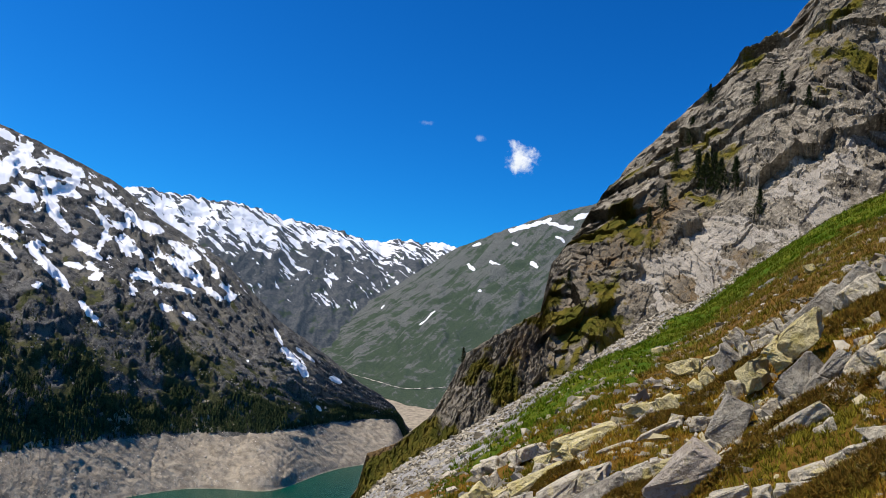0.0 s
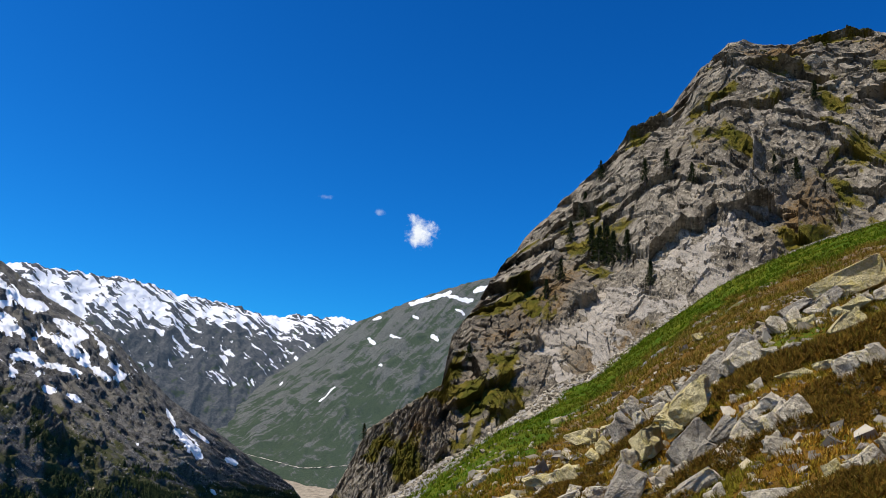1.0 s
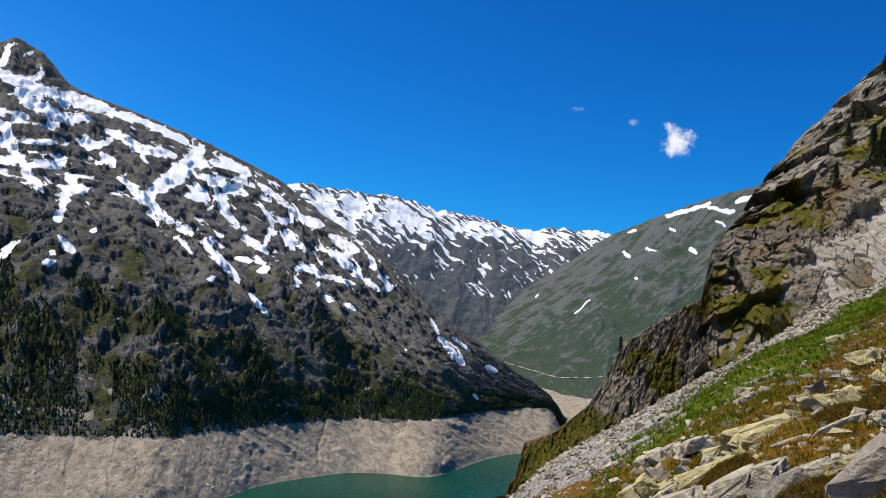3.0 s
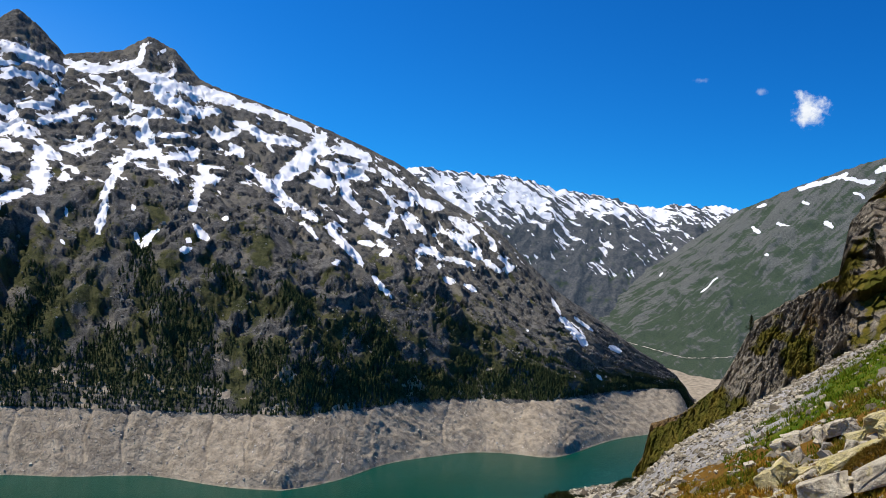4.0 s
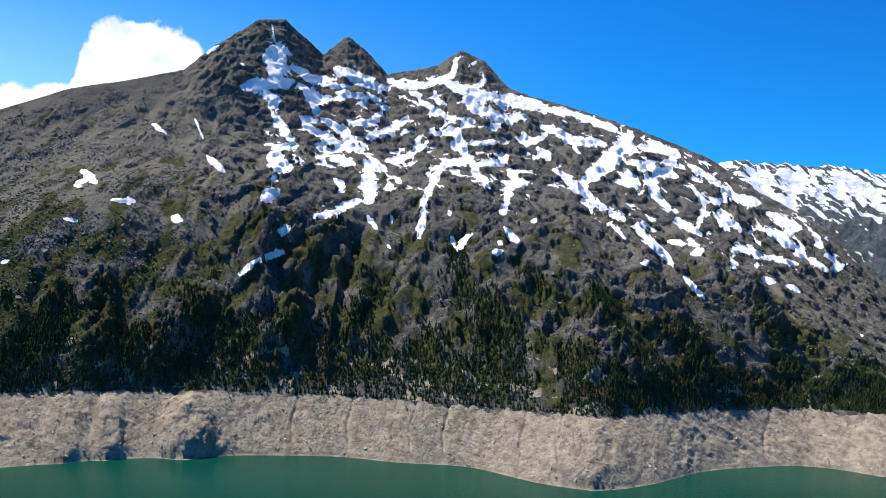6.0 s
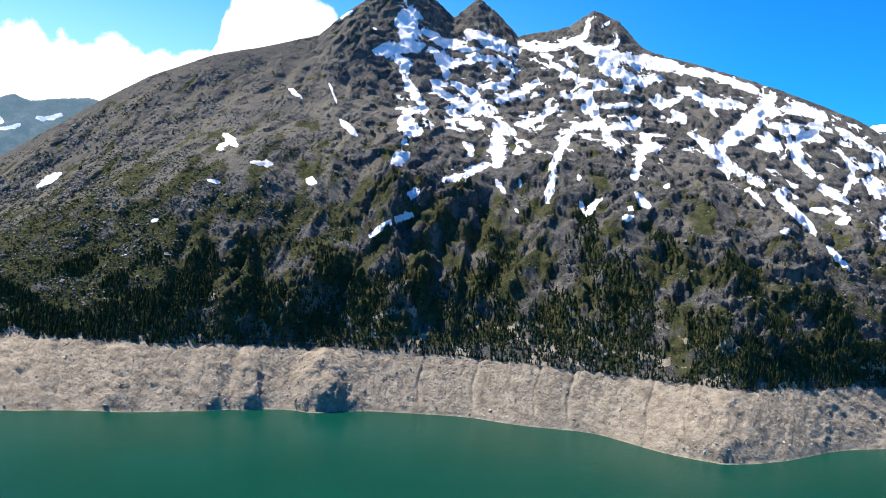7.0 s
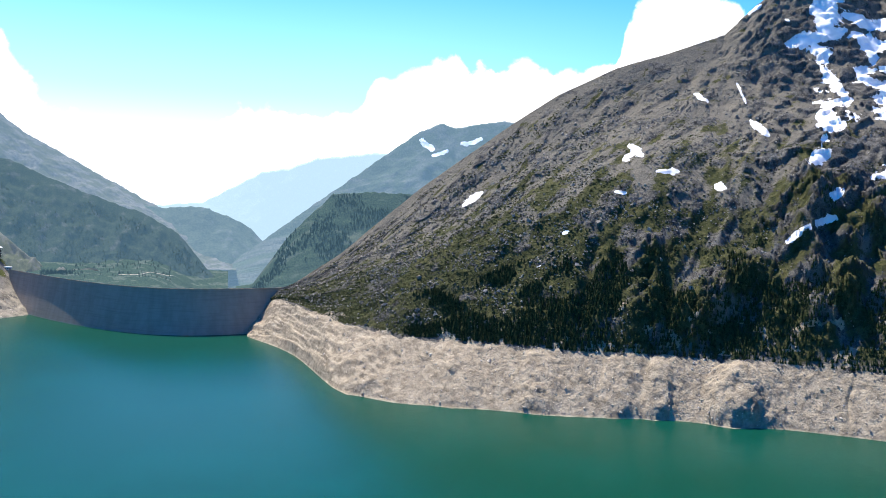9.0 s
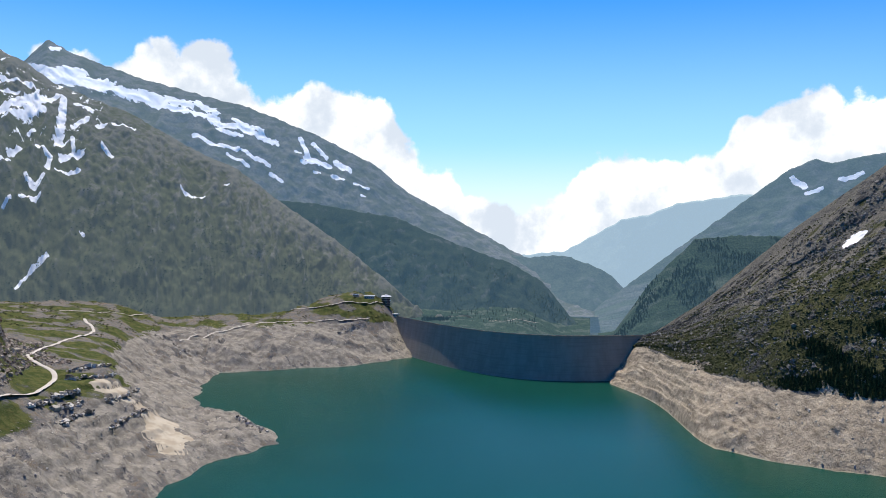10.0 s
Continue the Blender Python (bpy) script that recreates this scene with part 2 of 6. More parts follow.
RIDGE = [(1.0, -0.125, 2780), (1.7, -0.0952, 2750), (2.3, -0.0807, 2740), (3.2, -0.068, 2720), (4.7, -0.0545, 2700), (7.0, -0.028, 2660), (10.3, 0.0069, 2660), (14.1, 0.0685, 2700),
         (18.1, 0.1059, 2820), (20.6, 0.136, 2880), (21.7, 0.1458, 2900), (25.8, 0.1735, 2950), (30.3, 0.1961, 3000), (33.3, 0.2094, 3080), (34.4, 0.2175, 3100),
         (35.9, 0.2445, 3150), (37.5, 0.2562, 3180), (39.0, 0.2369, 3200), (42.3, 0.2215, 3250), (43.8, 0.2474, 3280), (45.05, 0.2628, 3280), (46.6, 0.2385, 3220),
         (49.2, 0.2746, 3050), (50.8, 0.2702, 3020), (53.4, 0.2358, 2860), (55.3, 0.204, 2760), (57.9, 0.189, 2640), (61.8, 0.168, 2480), (65.5, 0.1365, 2350),
         (68.3, 0.1035, 2260), (71.1, 0.067, 2200), (74.3, 0.0251, 2180)]
RIDGE += [(79.4, -0.054, 2220), (82.8, -0.0947, 2440), (84.0, -0.112, 2520), (85.0, -0.126, 2560), (88.0, -0.13, 2600)]
# gullies: azimuth and rise (tangent) of the top, then of the foot, half width in metres, depth in metres
GULLIES = [(43.3, 0.044, 45.5, -0.122, 16, 26), (59.2, -0.048, 58.9, -0.149, 12, 16), (29.4, -0.02, 24.5, -0.13, 18, 20), (10.5, 0.0, 8.1, -0.055, 10, 8),
           (19.5, -0.02, 15.5, -0.11, 14, 16), (62.5, -0.02, 63.5, -0.13, 12, 12)]
# snow left in hollows and gullies: half width in metres, then azimuth and rise of each bend
SNOW_SUMMIT = [(3, (50.0, 0.266), (49.8, 0.248)), (33, (50.1, 0.228), (49.5, 0.234), (49.6, 0.207)), (20, (51.5, 0.192), (50.3, 0.197), (48.5, 0.205)), (15, (48.5, 0.221), (47.0, 0.208), (45.4, 0.203)),
    (18, (45.7, 0.222), (44.0, 0.214), (42.3, 0.205)), (14, (48.0, 0.200), (46.9, 0.185), (45.1, 0.191)), (11, (45.6, 0.196), (43.7, 0.196), (42.4, 0.191)), (15, (47.5, 0.197), (46.8, 0.172)),
    (6, (53.3, 0.235), (53.9, 0.226)), (4, (51.8, 0.218), (51.6, 0.217))]
SNOW_BASIN = [(15, (50.1, 0.187), (49.3, 0.180), (49.8, 0.171)), (11, (49.7, 0.169), (48.7, 0.146), (48.0, 0.132)), (11, (48.0, 0.132), (49.1, 0.126), (49.6, 0.114)), (20, (49.4, 0.109), (48.4, 0.106)),
    (10, (49.3, 0.092), (49.1, 0.095)), (15, (49.9, 0.069), (49.0, 0.077)), (15, (47.5, 0.158), (46.4, 0.146), (44.7, 0.134)), (9, (46.8, 0.136), (45.7, 0.128)),
    (15, (45.0, 0.159), (44.5, 0.140), (43.8, 0.131)), (13, (44.6, 0.162), (43.1, 0.166), (42.3, 0.185)), (15, (43.3, 0.149), (41.8, 0.158), (40.9, 0.173)), (11, (46.5, 0.165), (45.3, 0.158))]
SNOW_CHUTES = [(15, (43.4, 0.120), (42.1, 0.112)), (22, (43.2, 0.108), (43.0, 0.091), (43.0, 0.074)), (10, (43.6, 0.075), (45.1, 0.060), (46.5, 0.052)), (7, (46.7, 0.125), (46.0, 0.114)),
    (11, (45.6, 0.119), (44.2, 0.116)), (7, (45.3, 0.096), (44.7, 0.089)), (9, (42.0, 0.122), (40.6, 0.130), (39.4, 0.147)), (9, (39.9, 0.152), (40.3, 0.134)),
    (10, (38.2, 0.127), (39.2, 0.088), (39.6, 0.038)), (11, (36.6, 0.132), (35.9, 0.114), (35.1, 0.098)), (8, (36.3, 0.124), (34.1, 0.129)), (13, (33.8, 0.120), (33.4, 0.106), (32.7, 0.105)),
    (11, (33.8, 0.100), (34.1, 0.071)), (8, (33.9, 0.053), (33.1, 0.039))]
SNOW_SADDLE = [(15, (42.2, 0.214), (40.8, 0.211), (39.5, 0.215), (38.0, 0.225)), (9, (38.0, 0.225), (37.8, 0.246)), (10, (40.8, 0.204), (40.0, 0.201)), (9, (39.1, 0.206), (38.8, 0.192)),
    (11, (40.0, 0.193), (38.8, 0.183), (38.1, 0.176)), (20, (38.3, 0.217), (36.7, 0.207), (34.3, 0.201), (31.7, 0.196)), (10, (36.7, 0.209), (35.8, 0.224)), (18, (37.1, 0.201), (36.0, 0.188), (34.6, 0.180), (33.0, 0.182)),
    (6, (36.5, 0.244), (37.0, 0.237)), (11, (37.9, 0.176), (36.5, 0.175), (37.2, 0.167)), (13, (38.7, 0.159), (37.5, 0.163), (37.2, 0.149)), (9, (37.4, 0.146), (34.7, 0.152)),
    (11, (37.4, 0.144), (36.6, 0.130), (38.3, 0.121))]
SNOW_PATCHES = [(6, (43.0, 0.057), (42.4, 0.044)), (8, (48.3, 0.039), (48.5, 0.028)), (7, (48.8, 0.004), (48.6, 0.008)), (4, (41.6, 0.025), (41.4, 0.021)),
    (7, (36.1, 0.044), (37.0, 0.025)), (4, (37.4, 0.040), (37.2, 0.028)), (7, (34.6, 0.024), (34.0, 0.027)), (4, (41.5, 0.061), (41.4, 0.051)),
    (9, (41.3, 0.100), (41.0, 0.098)), (4, (56.9, 0.140), (56.2, 0.131)), (3, (54.4, 0.151), (53.8, 0.129)), (6, (53.5, 0.111), (52.5, 0.096)),
    (8, (55.3, 0.039), (54.9, 0.038)), (9, (58.2, 0.055), (57.8, 0.055)), (6, (32.2, 0.063), (31.8, 0.064)), (6, (37.7, 0.068), (37.6, 0.063)),
    (7, (34.3, 0.036), (34.1, 0.034))]
SNOW_SHOULDER = [(13, (31.7, 0.193), (29.4, 0.186), (27.1, 0.172)), (24, (26.2, 0.167), (27.3, 0.138), (28.9, 0.108)), (16, (31.6, 0.171), (30.0, 0.159), (27.8, 0.155)), (11, (30.9, 0.123), (28.4, 0.091), (27.5, 0.082)),
    (15, (30.3, 0.116), (28.8, 0.098)), (16, (25.4, 0.154), (23.4, 0.147), (23.6, 0.126)), (16, (25.9, 0.135), (24.4, 0.129), (23.1, 0.121)), (14, (25.0, 0.118), (24.1, 0.094), (23.5, 0.082)),
    (13, (25.0, 0.160), (23.0, 0.143)), (9, (26.4, 0.127), (25.4, 0.111)), (13, (32.1, 0.147), (31.3, 0.136)), (14, (33.1, 0.163), (32.8, 0.152), (31.6, 0.162))]
SNOW_FLANK = [(11, (22.4, 0.133), (20.9, 0.119), (19.7, 0.105)), (9, (22.1, 0.109), (21.3, 0.093), (19.4, 0.098)), (13, (19.2, 0.098), (18.1, 0.094)), (11, (20.5, 0.084), (19.1, 0.064)),
    (11, (23.0, 0.073), (21.5, 0.057)), (8, (21.3, 0.088), (21.7, 0.062)), (9, (24.7, 0.067), (25.6, 0.062)), (11, (27.2, 0.078), (26.2, 0.070)),
    (7, (26.9, 0.061), (26.1, 0.048)), (7, (25.4, 0.058), (23.3, 0.026)), (6, (23.4, 0.048), (22.4, 0.046)), (15, (17.4, 0.082), (15.9, 0.070), (16.6, 0.057)),
    (13, (17.4, 0.065), (15.9, 0.048)), (9, (14.8, 0.063), (14.4, 0.050)), (9, (19.5, 0.042), (18.3, 0.045)), (7, (17.8, 0.036), (15.9, 0.032))]
SNOW_LOW = [(8, (19.6, 0.042), (18.1, 0.041), (17.9, 0.038)), (8, (17.6, 0.036), (15.7, 0.030)), (9, (19.5, 0.030), (19.3, 0.022)), (6, (18.0, 0.028), (18.0, 0.024)),
    (8, (17.6, 0.013), (16.9, 0.009)), (8, (16.2, 0.006), (15.5, 0.001)), (6, (22.3, 0.009), (21.0, -0.013)), (10, (14.9, 0.035), (14.0, 0.025)),
    (8, (13.8, 0.027), (13.1, 0.031)), (5, (10.5, -0.003), (9.9, -0.019)), (12, (9.8, -0.025), (8.9, -0.037), (8.2, -0.052)), (5, (9.0, -0.022), (7.7, -0.036)),
    (7, (6.6, -0.052), (5.9, -0.057)), (4, (7.3, -0.085), (7.0, -0.090)), (3, (12.0, -0.040), (11.9, -0.042)), (8, (21.9, 0.035), (21.3, 0.040)),
    (8, (24.9, 0.022), (24.6, 0.024)), (7, (25.4, 0.060), (23.9, 0.040), (23.0, 0.020))]
SNOW_LEFT = [(6, (71.4, 0.008), (70.2, 0.023)), (7, (60.8, 0.082), (60.0, 0.072)), (7, (61.1, 0.066), (60.6, 0.072)), (4, (59.0, 0.054), (57.7, 0.054)),
    (4, (61.6, 0.030), (60.9, 0.029)), (4, (56.7, 0.140), (56.1, 0.131)), (6, (53.2, 0.108), (52.4, 0.096)), (7, (55.3, 0.039), (54.8, 0.038)),
    (7, (51.0, -0.019), (49.7, 0.001)), (6, (49.7, 0.001), (48.3, 0.010)), (4, (48.4, 0.030), (48.0, 0.038)), (3, (66.5, -0.060), (66.1, -0.057)),
    (3, (64.8, -0.020), (64.4, -0.017))]
# sharp rock spurs: height, gentle and steep side in metres, then azimuth and rise down the crest
SPURS_LEFT = [(34, 70, 20, (52.5, -0.026), (53.3, -0.062), (55.4, -0.112), (57.0, -0.157)), (34, 45, 20, (46.5, -0.03), (47.7, -0.083), (49.5, -0.164)), (30, 14, 18, (44.6, -0.008), (44.9, -0.055), (45.3, -0.119)),
    (26, 30, 16, (48.6, 0.049), (49.7, -0.003), (49.1, -0.045)), (26, 60, 12, (58.9, -0.002), (58.8, -0.068), (58.5, -0.142)), (30, 70, 16, (51.1, 0.062), (49.0, 0.033), (47.7, 0.043)),
    (34, 30, 22, (44.2, 0.05), (45.4, 0.03), (47.4, -0.019))]
SPURS_RIGHT = [(20, 50, 16, (31.3, 0.014), (28.2, -0.025), (24.4, -0.112)), (18, 45, 14, (38.3, -0.032), (36.5, -0.08), (35.6, -0.146)), (22, 60, 16, (25.0, 0.035), (22.0, -0.049), (18.7, -0.124)),
    (16, 40, 14, (34.5, -0.015), (32.0, -0.059), (29.3, -0.125)), (22, 50, 16, (21.0, 0.04), (19.2, 0.007), (16.5, -0.043)), (22, 60, 16, (19.1, 0.011), (16.0, -0.044), (13.2, -0.076)),
    (20, 50, 16, (12.6, 0.018), (10.7, -0.018), (8.9, -0.055))]
SNOW = SNOW_SUMMIT + SNOW_BASIN + SNOW_CHUTES + SNOW_SADDLE + SNOW_PATCHES + SNOW_SHOULDER + SNOW_FLANK + SNOW_LOW + SNOW_LEFT
SNOWLINE = [(0.0, 0.03), (11.8, 0.012), (14.0, 0.022), (21.5, 0.035), (32.6, 0.066), (42.7, 0.078), (46.3, 0.06), (49.4, 0.09), (51.0, 0.19), (52.5, 0.3), (90.0, 0.4)]


NOSES = [(52.6, 1.5, 11), (57.6, 0.8, 6), (60.0, 0.6, 5), (29.4, 1.3, 9), (27.2, 0.9, 8), (9.0, 1.2, 10), (77.5, 1.2, 10), (66.5, 0.8, 6), (80.5, 0.8, 9), (82.3, 0.5, 9), (83.6, 0.5, 10), (84.7, 0.4, 9)]      # rock noses on the bank: azimuth, half width, height
DOMES = [(53.7, 1.5, 26), (58.3, 0.8, 16), (60.9, 0.9, 12), (26.7, 2.2, 16), (10.7, 1.3, 12), (79.0, 1.2, 16), (66.0, 1.4, 10), (71.5, 1.6, 12)]      # rock domes at the water: azimuth, half width, height
STAINS = [37.1, 39.3, 43.4, 32.0, 17.0, 29.6, 47.0]                        # runnels down the bank


def track(az, rise, dist, a0, r0, a1, r1):
    """Metres from each place of the slope to the line between two directions, and how far along it."""
    k = np.radians(dist)
    ux, uy = (az - a0) * k, (rise - r0) * dist
    vx, vy = (a1 - a0) * k, (r1 - r0) * dist
    t = np.clip((ux * vx + uy * vy) / (vx * vx + vy * vy + 1e-6), 0, 1)
    return np.hypot(ux - t * vx, uy - t * vy), t


def along_chain(az, rise, dist, points):
    """Metres to a chain of lines, which side of it a place lies on (+ left), and the share of its length."""
    best = np.full(np.broadcast(az, rise).shape, 1e9)
    side, share = np.zeros(best.shape), np.zeros(best.shape)
    cols = np.nonzero((az[:, 0] > min(p[0] for p in points) - 5) & (az[:, 0] < max(p[0] for p in points) + 5))[0]
    if not len(cols):
        return best, side, share
    c = slice(cols[0], cols[-1] + 1)
    A, R, K = az[c], rise[c], np.radians(dist[c])
    for i, ((a0, r0), (a1, r1)) in enumerate(zip(points[:-1], points[1:])):
        d, t = track(A, R, dist[c], a0, r0, a1, r1)
        cross = (A - a0) * K * (r1 - r0) * dist[c] - (R - r0) * dist[c] * (a1 - a0) * K
        near = d < best[c]
        best[c], side[c], share[c] = np.where(near, d, best[c]), np.where(near, -np.sign(cross), side[c]), np.where(near, (i + t) / (len(points) - 1), share[c])
    return best, side, share


def main_mountain():
    az = np.linspace(1.0, 85.2, 1040)[:, None]
    rows = np.concatenate([np.linspace(-0.35, 0, 8, endpoint=False), np.linspace(0, 1, 50, endpoint=False), 1 + np.linspace(0, 1, 290) ** 0.92, 2 + np.linspace(0.05, 1, 14)])[None, :]
    shore, bank = curve(SHORE, soft=2.0)(az), curve(BANK, soft=2.6)(az)
    ridge_d, ridge_r = curve(RIDGE, 2, soft=3.0)(az), curve(RIDGE, 1)(az)
    full = FULL * (1 - 0.75 * step(az, 83.0, 85.6)) * (1 - 0.95 * step(az, 2.4, 0.9))
    ridge_z = np.maximum(EYE + ridge_r * ridge_d, full + 8)
    low = np.clip(rows, -1, 1)
    s = np.clip(rows - 1, 0, 1)
    over = np.clip(rows - 2, 0, 1)
    bulge = 0.07 * np.sin(2 * np.pi * s) + 0.16 * step(az, 52, 60) * s * (1 - s) * 2
    D = np.where(rows < 1, shore + (bank - shore) * low, bank + (ridge_d - bank) * s) + over * 700
    even = curve(list(zip(az[:, 0], ridge_z[:, 0])), soft=7.0)(az)
    Z = np.where(rows < 1, full * low, full + (even - full) * (s + bulge) + (ridge_z - even) * step(s, 0.62, 1.0) ** 1.5) - over * 420
    rise = (Z - EYE) / D
    # ribs fan out from the summits
    fan = (az - 39) / (1.12 - 0.5 * s) * 34
    wob = 60 * fbm(fan / 240, s * 4 + 0 * az, 3, 5)
    along = np.clip(Z - FULL, 0, None) * 1.45
    ribs = ridged((fan + wob) / 170, along / 420, 3, 11, 0.5)
    crag = facets((fan + wob * 0.5) / 42, along / 50, 21, 1.2)
    crag2 = facets((fan - wob) / 15, along / 17, 27, 1.2)
    lumps = fbm(fan / 55, along / 60, 5, 31)
    # dark outcrops stand out of the lighter scree
    knobs = fbm((fan + 0.4 * wob) / 58, along / 48, 4, 37, 0.55) + 0.3 * fbm(fan / 190, along / 230, 2, 38)
    knobs = step(knobs - 0.22 * step(az, 51, 56) * step(s, 0.12, 0.3), 0.04, 0.2)
    top = step(s, 1.0, 0.86)
    foot = step(s, 0.0, 0.07)
    rough = 0.35 + 0.65 * step(fbm(fan / 300, along / 300, 2, 41) + 0.7 * (0.55 - np.abs(s - 0.4)), -0.15, 0.35)
    rise_up = foot * (0.14 + 0.86 * top)
    rough = rough * (1 - 0.45 * step(az, 53, 60))
    calm = 1 - 0.68 * step(az, 50, 56)
    n = rise_up * (14 * fbm(fan / 300, along / 420, 3, 13) + 40 * (ribs - ribs.mean()) * rough * (1 - 0.6 * step(az, 56, 64)) + calm * (8 * crag * rough + 2.6 * crag2 * (0.3 + 0.7 * knobs) + 4 * lumps + 12 * knobs * (0.6 + 0.4 * rough)))
    n = n + foot * step(s, 0.8, 0.95) * (9 * facets((fan + wob) / 26, along / 34, 33, 1.4) + 3 * facets(fan / 9, along / 11, 35, 1.4)) * (1 - 0.6 * step(s, 0.98, 1.0)) * step(az, 30, 34) * (1 - step(az, 54, 57))
    for a, w, height in NOSES:
        n = n + height * np.exp(-((az - a) / w) ** 2) * step(low, 0, 0.15) * (1 - 0.85 * step(rows, 0.75, 1.15)) * (0.9 + 0.3 * facets(np.radians(az) * 1550 / 19 + low * 2, low * 7, 47, 1.2) + 0.15 * facets(np.radians(az) * 1550 / 7, low * 19, 48, 1.2))
    worn = 0.8 + 0.3 * fbm(np.radians(az) * 1550 / 40, low * 3, 4, 63, 0.5) + 0.07 * facets(np.radians(az) * 1550 / 13 + low * 2, low * 9, 64, 1.3)
    for a, w, height in DOMES:
        n = n + 0.85 * height * worn * np.clip(1 - ((az - a) / (1.25 * w)) ** 2 - ((low - 0.4) / 0.58) ** 2, 0, 1) ** 0.8 * (rows < 1)
    for a in STAINS:
        n = n - 3.5 * np.exp(-((az - a + 0.25 * (rows - 0.5) + 0.1 * np.sin(rows * 9)) / 0.09) ** 2) * step(rows, 0.1, 0.3) * (1 - step(rows, 1.0, 1.1))
    for a0, r0, a1, r1, w, depth in GULLIES:
        d, t = track(az, rise, D, a0, r0, a1, r1)
        n = n - 0.75 * depth * np.exp(-(d / w) ** 2) * step(t, 0, 0.1) * foot * (0.6 + 0.8 * ridged(fan / 30, along / 60, 3, 49))
        n = n + depth * 0.35 * np.exp(-((d - 2.2 * w) / w) ** 2) * foot
    ragged = 0.75 + 0.5 * fbm(fan / 22, along / 22, 4, 43, 0.6)
    for height, gentle, sharp, *points in SPURS_LEFT + SPURS_RIGHT:
        d, side, t = along_chain(az, rise, D, points)
        d = d + 9 * (ragged - 0.75)
        n = n + 1.5 * height * ragged * np.where(side > 0, np.clip(1 - d / (1.3 * gentle), 0, 1), np.clip(1 - d / (1.6 * sharp), 0, 1)) * step(t, 0, 0.25) * foot
    # bare bank: worn ledges and rock noses
    bare = step(rows, 0.0, 0.2) * (1 - step(rows, 0.98, 1.1))
    noses = step(fbm(fan / 120, rows * 0.6 + 0 * az, 3, 51), 0.2, 0.5)
    arc, up = np.radians(az) * 1550, low * 135
    dip = step(az, 27, 17)
    n = n + bare * (0.7 * fbm(arc / 14, up / 40, 5, 55, 0.65) + 1.0 * facets(arc / 6, up / 5, 56, 1.4) + 0.7 * facets(arc / 2.8, up / 2.6, 52, 1.4) + step(fbm(arc / 60, up / 60, 3, 60), -0.1, 0.3) * (0.6 + 0.8 * step(az, 58, 66)) * (2.6 * facets((arc - 0.4 * up) / 17, up / 12, 62, 1.3)) + 3.0 * (ridged(arc / 70 + up / 500, up / 420, 3, 57, 0.6) - 0.5)
                    + 1.2 * (ridged(arc / 11 + up / 120, up / 90, 4, 54, 0.6) - 0.55) * (1 + step(az, 73, 79)) + 20 * step(az, 74, 79) * (ridged(arc / 80 + up / 90, up / 60, 4, 53, 0.5) - 0.62)
                    + dip * (13 * (ridged((arc - 0.9 * up) / 46, up / 150, 4, 50, 0.55) - 0.6) + 1.5 * facets((arc - 0.9 * up) / 9, up / 18, 46, 1.4))
                    + noses * (2.4 * facets(arc / 26, up / 24, 58, 1.2) + 1.1 * facets(arc / 9, up / 8, 59, 1.2)))
    shade = 1 - 0.55 * over
    D2, Z2 = D - 0.62 * n * shade, Z + 0.78 * n * shade
    Z2 = np.where(rows <= 0.02, np.minimum(Z2, 0.5 + 0 * Z2), Z2)
    seen = (Z2 - EYE) / D2
    # snow: in hollows above its line, and in the gullies that keep it
    line = curve(SNOWLINE)(az)
    veins = ridged((fan + wob) / 88, along / 74, 4, 61, 0.5)
    field = 0.9 * veins + 0.35 * fbm(fan / 90, along / 90, 4, 65, 0.5) - 0.3 * ribs - 0.6 * knobs
    peaks = step(s, 0.86, 0.97) * step(az, 32, 35) * (1 - step(az, 52, 54))
    lobes = 0.3 * fbm(fan / 12, along / 12, 4, 71, 0.6) + 0.6 * fbm(fan / 34, along / 34, 3, 73) + 0.35 * (knobs - 0.3)
    snow, gone = np.zeros_like(seen), np.full_like(seen, 1e9)
    for w, *points in SNOW:
        d, _, t = along_chain(az, seen, D2, points)
        taper = 1.12 - 0.5 * np.abs(2 * t - 1) ** 3
        snow = np.maximum(snow, 0.5 + 0.6 * (1 - d / (w * taper) - lobes * min(0.95, 9 / w + 0.35)))
        if w > 7:
            gone = np.minimum(gone, d)
    cover = (0.03 + 0.2 * step(gone, 55, 12)) * step(gone, 90, 50) * (1 - 0.8 * peaks) * step(seen, line - 0.02, line + 0.03) * (1 - 0.75 * step(s, 0.975, 0.995))
    snow = np.maximum(snow, 0.5 + 1.3 * (ranked(field) - (1 - cover)) - 0.5 * (1 - step(cover, 0.0, 0.04)))
    snow = np.clip(np.where(rows < 1.03, 0, snow), 0, 1)
    green = step(s, 0.75, 0.05)
    turf = np.clip(0.12 + 0.5 * green + 0.6 * fbm(fan / 60, along / 80, 5, 81) - 0.35 * knobs * step(s, 0.05, 0.3) + 0.25 * step(az, 58, 72) * step(s, 0.9, 0.3) + 0.1 * step(az, 52, 58) * step(s, 1.0, 0.8), 0, 1) * step(rows, 0.98, 1.02)
    scree = np.clip(fbm((fan + wob) / 34, along / 210, 4, 91) + 0.3 * fbm(fan / 200, along / 200, 2, 92), -0.5, 1)
    # left flank's extra soil: pale rubble, and stronger sunlight put into the colour
    soil = np.clip(0.34 + 0.8 * scree * (1 - 0.75 * step(az, 57, 63)) + 0.25 * step(s, 0.2, 0.5) - 0.75 * knobs + 0.6 * step(az, 50, 54) * step(s, 0.12, 0.35) * (1 - 0.7 * step(az, 61, 67)), 0, 1)
